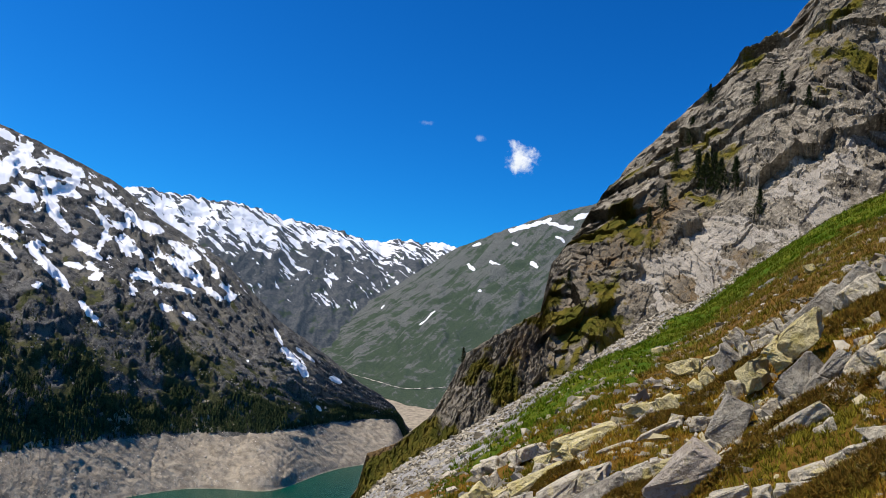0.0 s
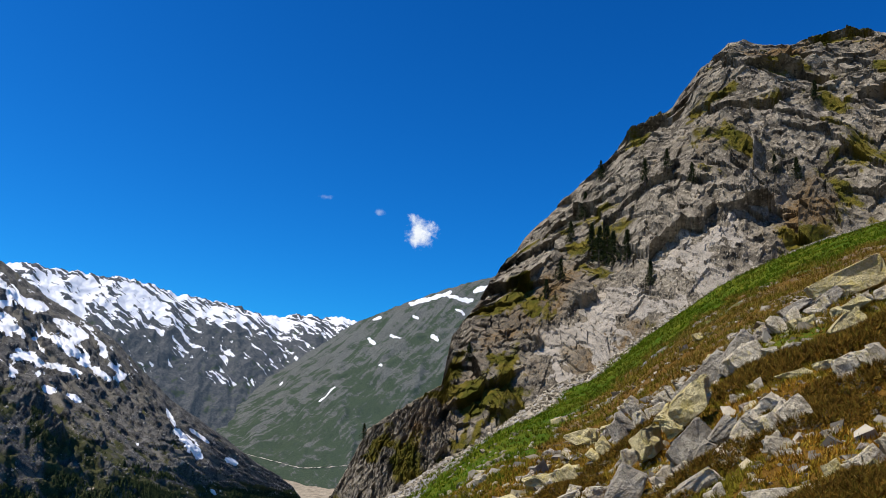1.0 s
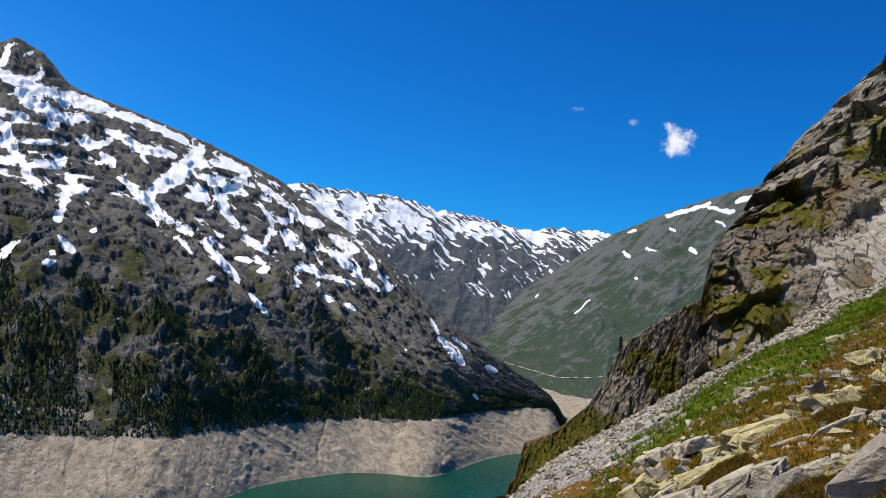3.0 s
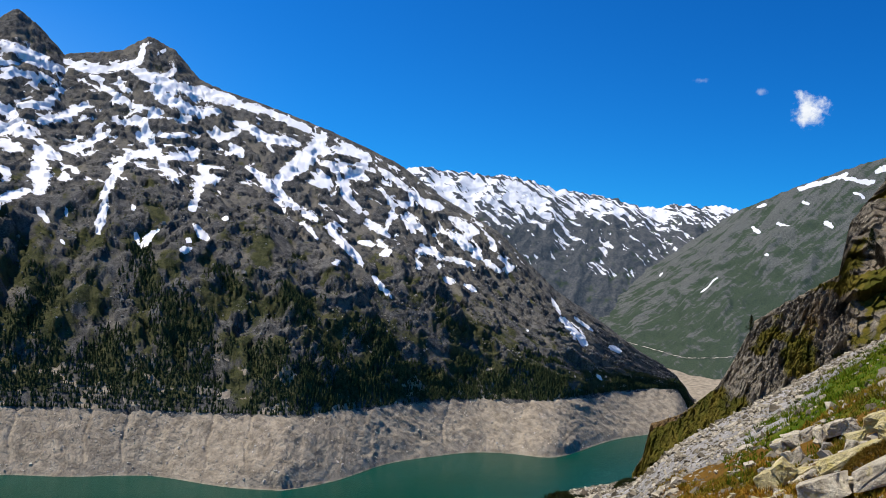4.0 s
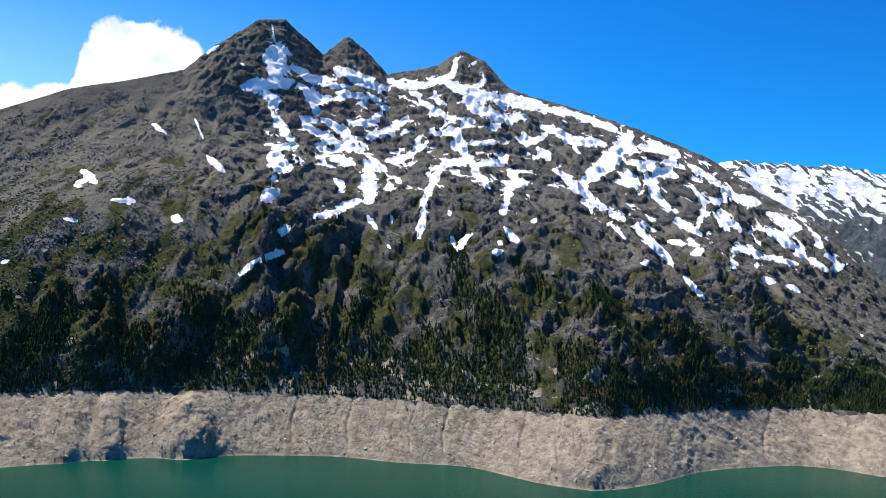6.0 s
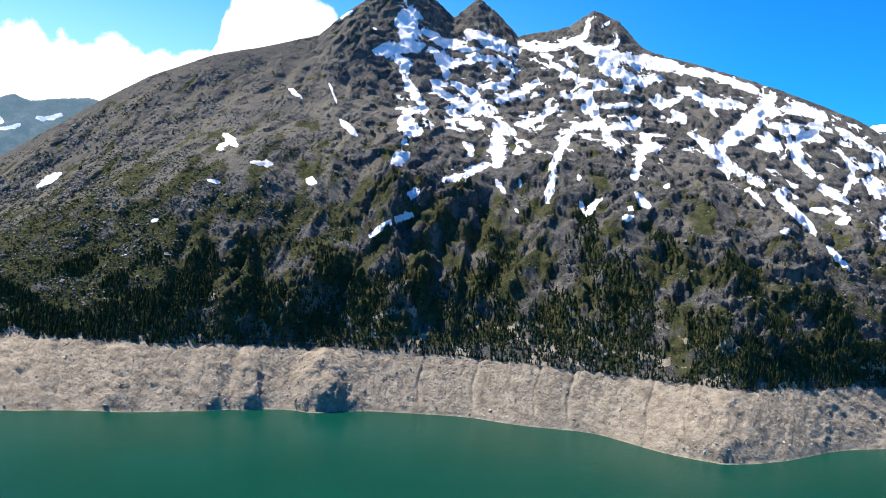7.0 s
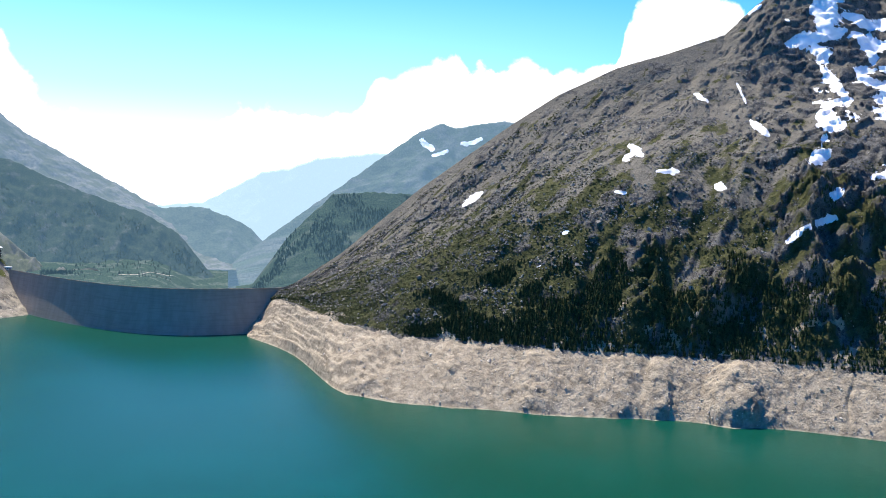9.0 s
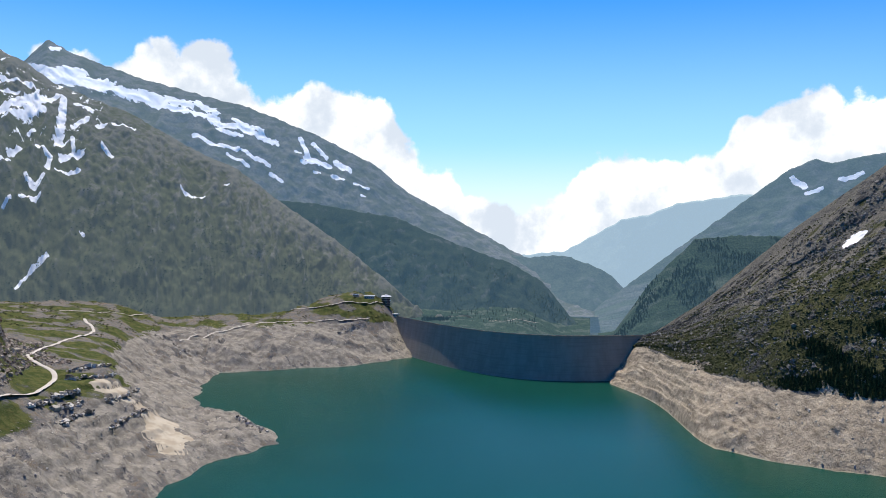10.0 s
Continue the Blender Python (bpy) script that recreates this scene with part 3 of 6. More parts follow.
    for a, w, height in NOSES:
        noses = np.maximum(noses, 1.1 * np.exp(-((az - a) / w) ** 2) + 0 * rows)
    # near the dam: dark striated rock, its colour also standing in for the bank's shade
    noses = np.maximum(noses, 1.5 * step(az, 76, 81) + 0 * rows)
    pale = 1 - 0.3 * np.clip(np.maximum(noses, 0.4 * dip), 0, 1.5) * step(fbm(arc / 20, up / 16, 5, 97, 0.65), -0.2, 0.45)
    pale = pale * (1 - step(rows + 0.13 * fbm(arc / 45, up / 40 + along / 40, 4, 95), 0.94, 1.02))
    x, y = way(az)
    ob = sheet("mountain", x * D2, y * D2, Z2, MOUNTAIN, {"snow": snow, "turf": turf, "soil": soil, "pale": pale})
    tagged(ob, "rocky grey-brown mountain with snow streaks above bare lake banks", "mountain", kind="structure")
    return dict(az=az + 0 * rows, s=s + 0 * az, rows=rows + 0 * az, X=x * D2, Y=y * D2, Z=Z2, snow=snow, turf=turf)


MAIN = main_mountain()


HILLS = {}


def range_of_hills(name, label, guide, foot_d, foot_z, snow=None, strips=(), turf=0.4, seed=0, columns=420, rows=130, relief=30.0, mat=None, drop=500, category="mountain", pad=6.0, bow=0.0, crest=0.15, jag=0.0015, mottle=0.5, slant=0.5, grain=0.0, warp=0.0, streak=240.0, lush=0.0):
    """A mountain side: rises from its foot to the ridge that the guide gives as azimuth, rise, distance."""
    a0, a1 = min(g[0] for g in guide), max(g[0] for g in guide)
    az = np.linspace(a0 - pad, a1 + pad, columns)[:, None]
    v = np.concatenate([np.linspace(0, 1, rows), 1 + np.linspace(0.1, 1, 8)])[None, :]
    s, over = np.clip(v, 0, 1), np.clip(v - 1, 0, 1)
    rd, rr = curve(guide, 2)(az), curve(guide, 1)(az)
    teeth = jag * (2.2 * ridged(az * 0.9, 0 * az, 4, seed + 3, 0.6) - 1.2)
    fd = foot_d(az) if callable(foot_d) else foot_d + 0 * az
    fz = foot_z(az) if callable(foot_z) else foot_z + 0 * az
    rz = np.maximum(EYE + rr * rd, fz + 5)
    D = fd + (rd - fd) * s + over * drop
    Z = fz + (rz - fz) * (s + bow * s * (1 - s)) + teeth * rd * step(s, 0.88, 1.0) - over * (rz - fz) * 0.8
    arc, along = np.radians(az) * rd, s * np.hypot(rd - fd, rz - fz)
    wob = relief * 1.5 * fbm(arc / 400, along / 500, 3, seed + 1)
    ribs = ridged((arc + wob) / 240, along / 600, 3, seed + 2)
    crag = facets((arc + wob) / 60, along / 90, seed + 7)
    lumps = fbm(arc / 90, along / 80, 4, seed + 9)
    n = step(s, 0, 0.08) * (crest + (1 - crest) * step(s, 1, 0.8)) * relief * (1.6 * (ribs - ribs.mean()) + 0.2 * crag + 0.35 * lumps)
    rise = (Z - EYE) / D
    white = np.zeros_like(rise)
    if snow:
        wob = wob + warp * fbm(arc / 110, along / 110, 4, seed + 28)
        field = 0.8 * ridged((arc + wob + slant * along) / 60, along / streak, 5, seed + 20, 0.6) + 0.4 * fbm((arc + wob + slant * along) / 40, along / 80, 5, seed + 24, 0.65) - 0.5 * ribs
        white = 0.5 + 1.3 * (ranked(field) - (1 - snow(az, rise))) - 0.5 * (1 - step(snow(az, rise), 0.0, 0.04))
    ragged = 0.55 * fbm(arc / 25, along / 30, 4, seed + 26)
    for b0, r0, b1, r1, w in strips:
        gone, _ = track(az, rise, D, b0, r0, b1, r1)
        white = np.maximum(white, 0.5 + 0.6 * (1 - gone / w - ragged))
    # lush: the turf share grows towards the foot, so the lower slope is darker
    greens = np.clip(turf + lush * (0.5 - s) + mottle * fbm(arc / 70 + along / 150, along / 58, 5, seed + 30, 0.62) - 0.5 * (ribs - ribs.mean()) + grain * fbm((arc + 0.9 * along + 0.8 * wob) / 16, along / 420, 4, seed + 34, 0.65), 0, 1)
    soil = np.clip(0.35 + 0.8 * fbm(arc / 120, along / 300, 4, seed + 40), 0, 1)
    x, y = way(az)
    D2, Z2 = D - 0.5 * n, Z + 0.85 * n
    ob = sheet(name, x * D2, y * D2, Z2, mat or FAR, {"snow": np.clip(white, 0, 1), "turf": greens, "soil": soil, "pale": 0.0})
    HILLS[name] = (x * D2, y * D2, Z2, s + 0 * az)
    return tagged(ob, label, category, kind="structure")


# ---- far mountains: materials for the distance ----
def hazed_material(name, rock_a, rock_b, turf_a, turf_b, haze_glow, strength, size, relief=9.0):
    """Far backdrop: rock, turf and forest, with the haze of sunlit air painted on as emission."""
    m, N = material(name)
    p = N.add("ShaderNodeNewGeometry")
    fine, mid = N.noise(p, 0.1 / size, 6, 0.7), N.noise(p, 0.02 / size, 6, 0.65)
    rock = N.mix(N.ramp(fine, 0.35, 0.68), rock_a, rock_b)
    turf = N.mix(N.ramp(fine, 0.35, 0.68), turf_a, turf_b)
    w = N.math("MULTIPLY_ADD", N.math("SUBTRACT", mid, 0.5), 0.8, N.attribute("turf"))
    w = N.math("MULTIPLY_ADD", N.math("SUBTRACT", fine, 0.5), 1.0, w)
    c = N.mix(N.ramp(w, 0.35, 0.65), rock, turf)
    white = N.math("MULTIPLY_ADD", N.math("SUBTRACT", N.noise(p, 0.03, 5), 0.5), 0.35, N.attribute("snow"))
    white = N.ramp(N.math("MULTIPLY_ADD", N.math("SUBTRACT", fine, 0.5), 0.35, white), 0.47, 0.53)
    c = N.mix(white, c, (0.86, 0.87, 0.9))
    finish(N, c, 0.95, N.math("ADD", fine, mid), 0.9, relief, spec=0.0, Emission_Color=haze_glow, Emission_Strength=strength)
    return m


# a faint blue emission paints thin haze on the valley head
HEAD_AIR = hazed_material("hazed_valley_head_rock", (0.055, 0.056, 0.06), (0.12, 0.118, 0.112), (0.04, 0.055, 0.028), (0.07, 0.08, 0.042), (0.15, 0.28, 0.42), 0.08, 1.0)
GREEN_AIR = hazed_material("hazed_valley_head_turf", (0.08, 0.082, 0.074), (0.165, 0.163, 0.146), (0.034, 0.05, 0.025), (0.064, 0.08, 0.042), (0.15, 0.28, 0.4), 0.07, 0.5)
# stronger emission paints the haze over the hills beyond the dam
LEFT_AIR = hazed_material("hazed_left_slope", (0.095, 0.095, 0.083), (0.15, 0.147, 0.127), (0.048, 0.058, 0.034), (0.085, 0.09, 0.052), (0.22, 0.3, 0.36), 0.21, 0.4, 4.0)
BACK_AIR = hazed_material("hazy_crest", (0.085, 0.084, 0.076), (0.155, 0.15, 0.134), (0.055, 0.06, 0.04), (0.09, 0.092, 0.06), (0.19, 0.32, 0.46), 0.34, 1.0, 6.0)
WOOD_AIR = hazed_material("hazy_wooded_slope", (0.05, 0.054, 0.044), (0.09, 0.093, 0.075), (0.026, 0.036, 0.022), (0.05, 0.058, 0.034), (0.11, 0.25, 0.4), 0.22, 0.6, 5.0)
NEAR_AIR = hazed_material("hazed_near_green", (0.05, 0.065, 0.045), (0.1, 0.11, 0.08), (0.02, 0.035, 0.02), (0.05, 0.068, 0.035), (0.14, 0.27, 0.38), 0.2, 0.7)
MID_AIR = hazed_material("hazy_distance", (0.06, 0.068, 0.062), (0.11, 0.114, 0.104), (0.038, 0.052, 0.038), (0.072, 0.085, 0.062), (0.2, 0.35, 0.5), 0.33, 1.0, 5.0)
FAR_AIR = hazed_material("hazed_pale_distance", (0.08, 0.1, 0.09), (0.12, 0.14, 0.13), (0.07, 0.09, 0.08), (0.1, 0.12, 0.1), (0.42, 0.58, 0.72), 0.7, 2.0)


# ---- the head of the valley ----
GRAVEL, N = material("gravel_road")
p = N.add("ShaderNodeNewGeometry")
finish(N, N.mix(N.noise(p, 0.2, 5), (0.42, 0.38, 0.32), (0.6, 0.55, 0.48)), 0.95, N.noise(p, 1.5), 0.4, 0.2)

HILL_SNOW = [(-1.8, 0.0912, -2.1, 0.086, 9), (-3.2, 0.0925, -3.8, 0.092, 6), (-5.9, 0.0987, -6.3, 0.092, 8), (0.2, 0.0305, 1.1, 0.0153, 4), (-2.6, 0.0575, -2.7, 0.056, 5), (-4.4, 0.133, -6.9, 0.148, 9), (-6.9, 0.144, -8.4, 0.142, 8), (-8.7, 0.1525, -10.4, 0.1625, 13), (3.6, 0.033, 3.7, 0.032, 5), (-5.0, 0.137, -5.6, 0.1395, 6), (-2.0, 0.112, -2.4, 0.115, 6), (-4.6, 0.12, -4.9, 0.118, 5), (-7.4, 0.13, -7.9, 0.126, 6)]
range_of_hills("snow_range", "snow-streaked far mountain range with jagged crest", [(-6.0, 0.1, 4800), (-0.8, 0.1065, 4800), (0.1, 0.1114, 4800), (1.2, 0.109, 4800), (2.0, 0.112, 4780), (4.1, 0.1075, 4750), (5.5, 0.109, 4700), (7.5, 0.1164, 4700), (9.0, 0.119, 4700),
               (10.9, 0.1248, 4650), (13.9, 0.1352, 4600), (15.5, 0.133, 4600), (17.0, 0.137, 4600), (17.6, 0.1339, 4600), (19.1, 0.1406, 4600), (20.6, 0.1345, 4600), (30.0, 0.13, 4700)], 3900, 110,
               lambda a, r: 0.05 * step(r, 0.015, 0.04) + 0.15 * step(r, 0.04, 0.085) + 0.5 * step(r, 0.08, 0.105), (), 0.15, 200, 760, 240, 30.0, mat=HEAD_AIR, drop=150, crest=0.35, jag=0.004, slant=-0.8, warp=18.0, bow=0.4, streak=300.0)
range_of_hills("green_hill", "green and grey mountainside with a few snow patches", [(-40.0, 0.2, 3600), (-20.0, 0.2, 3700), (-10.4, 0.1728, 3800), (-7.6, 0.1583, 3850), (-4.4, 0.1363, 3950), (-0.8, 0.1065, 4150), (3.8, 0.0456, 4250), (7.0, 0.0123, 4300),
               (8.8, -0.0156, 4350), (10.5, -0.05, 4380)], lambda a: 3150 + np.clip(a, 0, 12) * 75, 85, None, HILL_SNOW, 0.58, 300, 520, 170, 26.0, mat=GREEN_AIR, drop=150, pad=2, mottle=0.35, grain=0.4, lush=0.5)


def valley_floor():
    az, D = np.meshgrid(np.linspace(-8, 11, 160), np.linspace(2350, 4450, 200), indexing="ij")
    x, y = way(az)
    X, Y = x * D, y * D
    Z = np.interp(D, [2350, 2480, 2750, 3300, 3500, 4450], [-12, 4, 66, 93, 100, 125]) + 3 * fbm(X / 60, Y / 60, 4, 181) + 5 * np.abs(az - 1.5) ** 1.3 * 0.6
    pale = 1 - step(Z + 6 * fbm(X / 90, Y / 40, 3, 185), 98, 105)
    ob = sheet("valley_floor", X, Y, Z, MOUNTAIN, {"snow": 0.0, "turf": 0.85, "soil": 0.3, "pale": pale})
    return tagged(ob, "flat green valley floor above a bare pale lake end", "valley", kind="structure")


valley_floor()

def hill_road(hill, bends, half, label):
    """A road cut into a hillside: azimuth and rise of its bends."""
    X, Y, Z, _ = HILLS[hill]
    A, R = np.degrees(np.arctan2(-X, Y)), (Z - EYE) / np.hypot(X, Y)
    az = np.linspace(bends[0][0], bends[-1][0], 70)
    level = curve(bends)(az)
    rows = []
    for a, r in zip(az, level):
        i = int(np.argmin(np.abs(A[:, 0] - a)))
        edges = [int(np.argmax(R[i] >= r + q)) for q in (-half, half)]
        rows.append([(X[i, k], Y[i, k], Z[i, k] + lift) for k, lift in zip(edges, (3.5, 1.5))])
    G = np.array(rows)
    return tagged(sheet("road", G[..., 0], G[..., 1], G[..., 2], GRAVEL), label, "road", kind="structure")


hill_road("green_hill", [(6.1, -0.0442), (3.6, -0.0533), (1.9, -0.0595), (-0.1, -0.0563), (-2.0, -0.05)], 0.0004, "pale valley road along the foot of the hill")

# ---- beyond the dam ----
LEFT_SNOW = [(123.3, 0.1740, 121.3, 0.1611, 6), (123.3, 0.1625, 122.3, 0.1572, 5), (123.3, 0.1426, 121.0, 0.1538, 18), (123.0, 0.1334, 121.0, 0.1414, 12), (121.9, 0.1419, 120.3, 0.1548, 10), (119.9, 0.1518, 120.0, 0.1337, 14), (120.0, 0.1301, 120.2, 0.1102, 16), (119.2, 0.1491, 118.3, 0.1459, 10), (119.4, 0.1273, 118.5, 0.1362, 9), (118.0, 0.1295, 117.5, 0.1330, 9), (117.1, 0.1317, 115.8, 0.1275, 6), (119.4, 0.1183, 119.3, 0.1021, 6), (120.0, 0.0971, 118.9, 0.1007, 12), (121.4, 0.1028, 120.6, 0.0966, 10), (120.6, 0.0955, 120.8, 0.0828, 8), (122.8, 0.0968, 122.3, 0.1026, 10)]
LEFT_SNOW_LOW = [(123.3, 0.0833, 122.8, 0.0887, 6), (121.9, 0.0712, 121.6, 0.0662, 10), (121.5, 0.0617, 121.0, 0.072, 10), (123.1, 0.0416, 122.8, 0.0467, 6), (122.2, 0.0481, 121.2, 0.0512, 8), (120.3, 0.0833, 119.0, 0.0815, 6), (117.7, 0.1054, 117.1, 0.0968, 6), (113.0, 0.0641, 111.6, 0.0531, 5), (121.8, 0.1208, 121.5, 0.124, 6), (115.0, 0.1413, 114.7, 0.1409, 4), (116.3, 0.1498, 116.1, 0.1456, 4), (120.1, 0.1677, 119.8, 0.1706, 8), (110.4, 0.0707, 110.1, 0.0679, 4), (122.4, -0.0452, 120.7, -0.0091, 6), (118.9, 0.0157, 118.7, 0.0114, 4)]
BACK_SNOW = [(121.8, 0.1844, 120.4, 0.1814, 22), (120.4, 0.1814, 118.9, 0.1838, 22), (120.6, 0.1758, 118.5, 0.1754, 24), (118.5, 0.1754, 117.2, 0.1718, 24), (118.7, 0.1715, 116.4, 0.1655, 24), (116.4, 0.1655, 114.8, 0.1619, 24), (115.8, 0.1663, 113.8, 0.1612, 18), (113.8, 0.1612, 112.5, 0.1561, 18), (114.8, 0.1582, 112.5, 0.1475, 16), (112.5, 0.1475, 110.9, 0.1433, 16), (112.1, 0.1592, 110.9, 0.1490, 16), (111.3, 0.1392, 109.1, 0.1313, 14), (109.1, 0.1313, 107.1, 0.1185, 14), (109.8, 0.1423, 108.1, 0.1302, 14), (110.8, 0.1319, 109.3, 0.1236, 10), (112.3, 0.1232, 110.8, 0.1137, 10), (110.8, 0.1137, 109.6, 0.1108, 10)]
BACK_SNOW_LOW = [(109.2, 0.1083, 108.6, 0.1011, 10), (108.6, 0.1011, 107.6, 0.0932, 10), (110.2, 0.1039, 108.9, 0.0913, 8), (105.6, 0.1240, 105.1, 0.1049, 12), (104.8, 0.1186, 103.9, 0.1035, 10), (105.2, 0.1029, 103.7, 0.0939, 14), (103.3, 0.0999, 102.4, 0.0885, 14), (105.5, 0.0977, 104.8, 0.0957, 8), (103.5, 0.0835, 102.8, 0.0771, 8), (102.1, 0.0750, 101.1, 0.0694, 6), (104.7, 0.0869, 104.3, 0.0866, 6), (101.6, 0.0619, 101.4, 0.0619, 6), (107.5, 0.0844, 106.7, 0.0732, 8), (120.6, 0.2071, 120.2, 0.2069, 10), (105.9, 0.1084, 105.6, 0.1069, 6)]
SIDE_SNOW = [(74.2, 0.08, 73.6, 0.072, 14), (73.5, 0.065, 72.6, 0.068, 9), (71.6, 0.078, 70.4, 0.085, 10)]
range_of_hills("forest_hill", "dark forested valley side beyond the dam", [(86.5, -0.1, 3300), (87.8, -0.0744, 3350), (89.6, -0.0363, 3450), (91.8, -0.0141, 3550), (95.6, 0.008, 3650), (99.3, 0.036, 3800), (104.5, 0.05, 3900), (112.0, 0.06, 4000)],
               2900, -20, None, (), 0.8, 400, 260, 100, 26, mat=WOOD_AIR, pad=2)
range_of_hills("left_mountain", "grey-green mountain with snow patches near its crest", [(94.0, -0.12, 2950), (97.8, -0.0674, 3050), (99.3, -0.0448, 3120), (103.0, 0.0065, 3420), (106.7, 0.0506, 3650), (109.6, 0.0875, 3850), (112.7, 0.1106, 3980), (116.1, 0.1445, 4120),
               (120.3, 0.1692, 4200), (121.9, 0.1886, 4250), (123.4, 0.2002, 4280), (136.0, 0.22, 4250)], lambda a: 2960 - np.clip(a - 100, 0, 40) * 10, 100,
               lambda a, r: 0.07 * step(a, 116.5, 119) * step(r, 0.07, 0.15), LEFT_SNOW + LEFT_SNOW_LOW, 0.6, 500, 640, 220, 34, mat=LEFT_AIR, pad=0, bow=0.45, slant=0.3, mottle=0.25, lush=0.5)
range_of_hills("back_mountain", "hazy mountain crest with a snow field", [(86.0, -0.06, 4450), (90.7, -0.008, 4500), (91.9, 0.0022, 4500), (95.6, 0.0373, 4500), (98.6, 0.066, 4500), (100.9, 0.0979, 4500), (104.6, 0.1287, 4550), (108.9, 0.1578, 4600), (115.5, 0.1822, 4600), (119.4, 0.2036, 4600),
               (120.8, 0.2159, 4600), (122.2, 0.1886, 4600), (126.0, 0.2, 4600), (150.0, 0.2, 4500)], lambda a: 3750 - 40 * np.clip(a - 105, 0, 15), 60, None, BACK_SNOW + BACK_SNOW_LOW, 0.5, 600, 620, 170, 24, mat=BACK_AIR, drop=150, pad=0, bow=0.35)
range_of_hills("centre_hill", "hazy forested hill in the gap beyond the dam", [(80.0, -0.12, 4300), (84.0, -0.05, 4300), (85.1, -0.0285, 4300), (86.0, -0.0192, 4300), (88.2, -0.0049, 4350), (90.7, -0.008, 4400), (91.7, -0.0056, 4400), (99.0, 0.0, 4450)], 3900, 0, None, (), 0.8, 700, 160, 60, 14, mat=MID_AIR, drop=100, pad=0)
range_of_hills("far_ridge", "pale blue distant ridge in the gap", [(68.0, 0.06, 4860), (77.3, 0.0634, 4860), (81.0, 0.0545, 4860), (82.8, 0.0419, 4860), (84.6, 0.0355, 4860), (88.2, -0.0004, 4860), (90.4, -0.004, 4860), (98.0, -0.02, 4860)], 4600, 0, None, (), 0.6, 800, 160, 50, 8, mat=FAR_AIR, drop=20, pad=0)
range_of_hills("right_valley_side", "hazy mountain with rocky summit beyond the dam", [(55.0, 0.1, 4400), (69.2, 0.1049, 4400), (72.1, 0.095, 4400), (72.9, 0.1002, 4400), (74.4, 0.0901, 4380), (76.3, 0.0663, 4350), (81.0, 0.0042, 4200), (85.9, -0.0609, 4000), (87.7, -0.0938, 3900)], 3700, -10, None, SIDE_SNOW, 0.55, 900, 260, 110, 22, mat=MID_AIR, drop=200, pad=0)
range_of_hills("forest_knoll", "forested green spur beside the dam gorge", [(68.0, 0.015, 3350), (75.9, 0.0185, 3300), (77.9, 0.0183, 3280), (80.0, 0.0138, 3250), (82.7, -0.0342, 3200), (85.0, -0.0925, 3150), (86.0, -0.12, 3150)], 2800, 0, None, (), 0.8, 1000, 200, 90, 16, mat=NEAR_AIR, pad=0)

# ---- bank on the dam's far side, with the spit ----
LAND = [(140.0, 500), (128.0, 700), (118.0, 1020), (114.5, 1234), (111.8, 1380), (109.0, 1479), (106.6, 1533), (107.3, 1629), (109.0, 1761), (110.8, 1783), (112.2, 2027), (111.5, 2230), (110.5, 2422), (106.6, 2455), (102.2, 2525), (98.4, 2720), (96.0, 2950)]


def polar(a, d):
    x, y = way(a)
    return x * d, y * d


def inland(X, Y, points):
    """Metres from the shoreline, positive on land."""
    best, sign = np.full(X.shape, 1e9), np.ones(X.shape)
    P = [polar(*p) for p in points]
    for (ax, ay), (bx, by) in zip(P[:-1], P[1:]):
        vx, vy = bx - ax, by - ay
        t = np.clip(((X - ax) * vx + (Y - ay) * vy) / (vx * vx + vy * vy), 0, 1)
        d = np.hypot(X - ax - t * vx, Y - ay - t * vy)
        c = vx * (Y - ay) - vy * (X - ax)
        near = d < best - 1e-6
        best, sign = np.where(near, d, best), np.where(near, np.sign(c), sign)
    return best * sign


def bank_height(az, D):
    x, y = way(az)
    X, Y = x * D, y * D
    d = inland(X, Y, LAND) + 14 * fbm(X / 90, Y / 90, 4, 101) * step(D, 400, 700)
    up = np.maximum(d, 0)
    plateau = 120 * (1 - np.exp(-up / 210)) + 0.035 * up + 38 * step(az, 113.5, 118) * step(up, 60, 220)
    spit = 40 * np.exp(-(((az - 110.5) / 4.0) ** 2) - ((D - 1600) / 190) ** 2)
    knoll = 105 * step(az, 121.8, 125.0) * np.exp(-((D - 1620) / 230) ** 2)
    mound = 84 * np.exp(-np.abs((az - 100.9) / np.where(az > 100.9, 4.2, 1.9)) ** 2.5) * step(D, 2740, 3010) * step(d, 0, 80)
    n = fbm(X / 110, Y / 110, 5, 111) * 9 + facets(X / 45, Y / 45, 115) * 7 + facets(X / 18, Y / 18, 116) * 4 + fbm(X / 16, Y / 16, 3, 117) * 2.2
    n = n + step(knoll, 10, 50) * (facets(X / 16, Y / 16, 119) * 14)
    quarry = step(az, 112.0, 114.0) * (1 - step(az, 119.5, 121.5)) * step(D, 1050, 1200) * (1 - step(D, 1800, 1950)) * step(up, 25, 60)
    level = (plateau + 12 * fbm(X / 140, Y / 140, 3, 113)) / 17
    terrace = 17 * (np.floor(level) + step(level % 1, 0.72, 0.98) - level) * quarry * 0.45
    n = n * (1 - 0.6 * quarry) * (1 - 0.6 * step(plateau, 82, 100) * (1 - step(knoll, 10, 50)))
    flats = np.exp(-((az - 113.9) / 2.2) ** 2 - ((D - 1531) / 110) ** 2) + np.exp(-((az - 116.9) / 1.3) ** 2 - ((D - 1792) / 60) ** 2)
    n = n * (1 - 0.9 * np.clip(1.3 * flats, 0, 1))
    return np.where(d > 0, plateau - spit * step(up, 0, 150) + knoll + mound + terrace + n * step(d, 0, 50), 0.4 * d), d


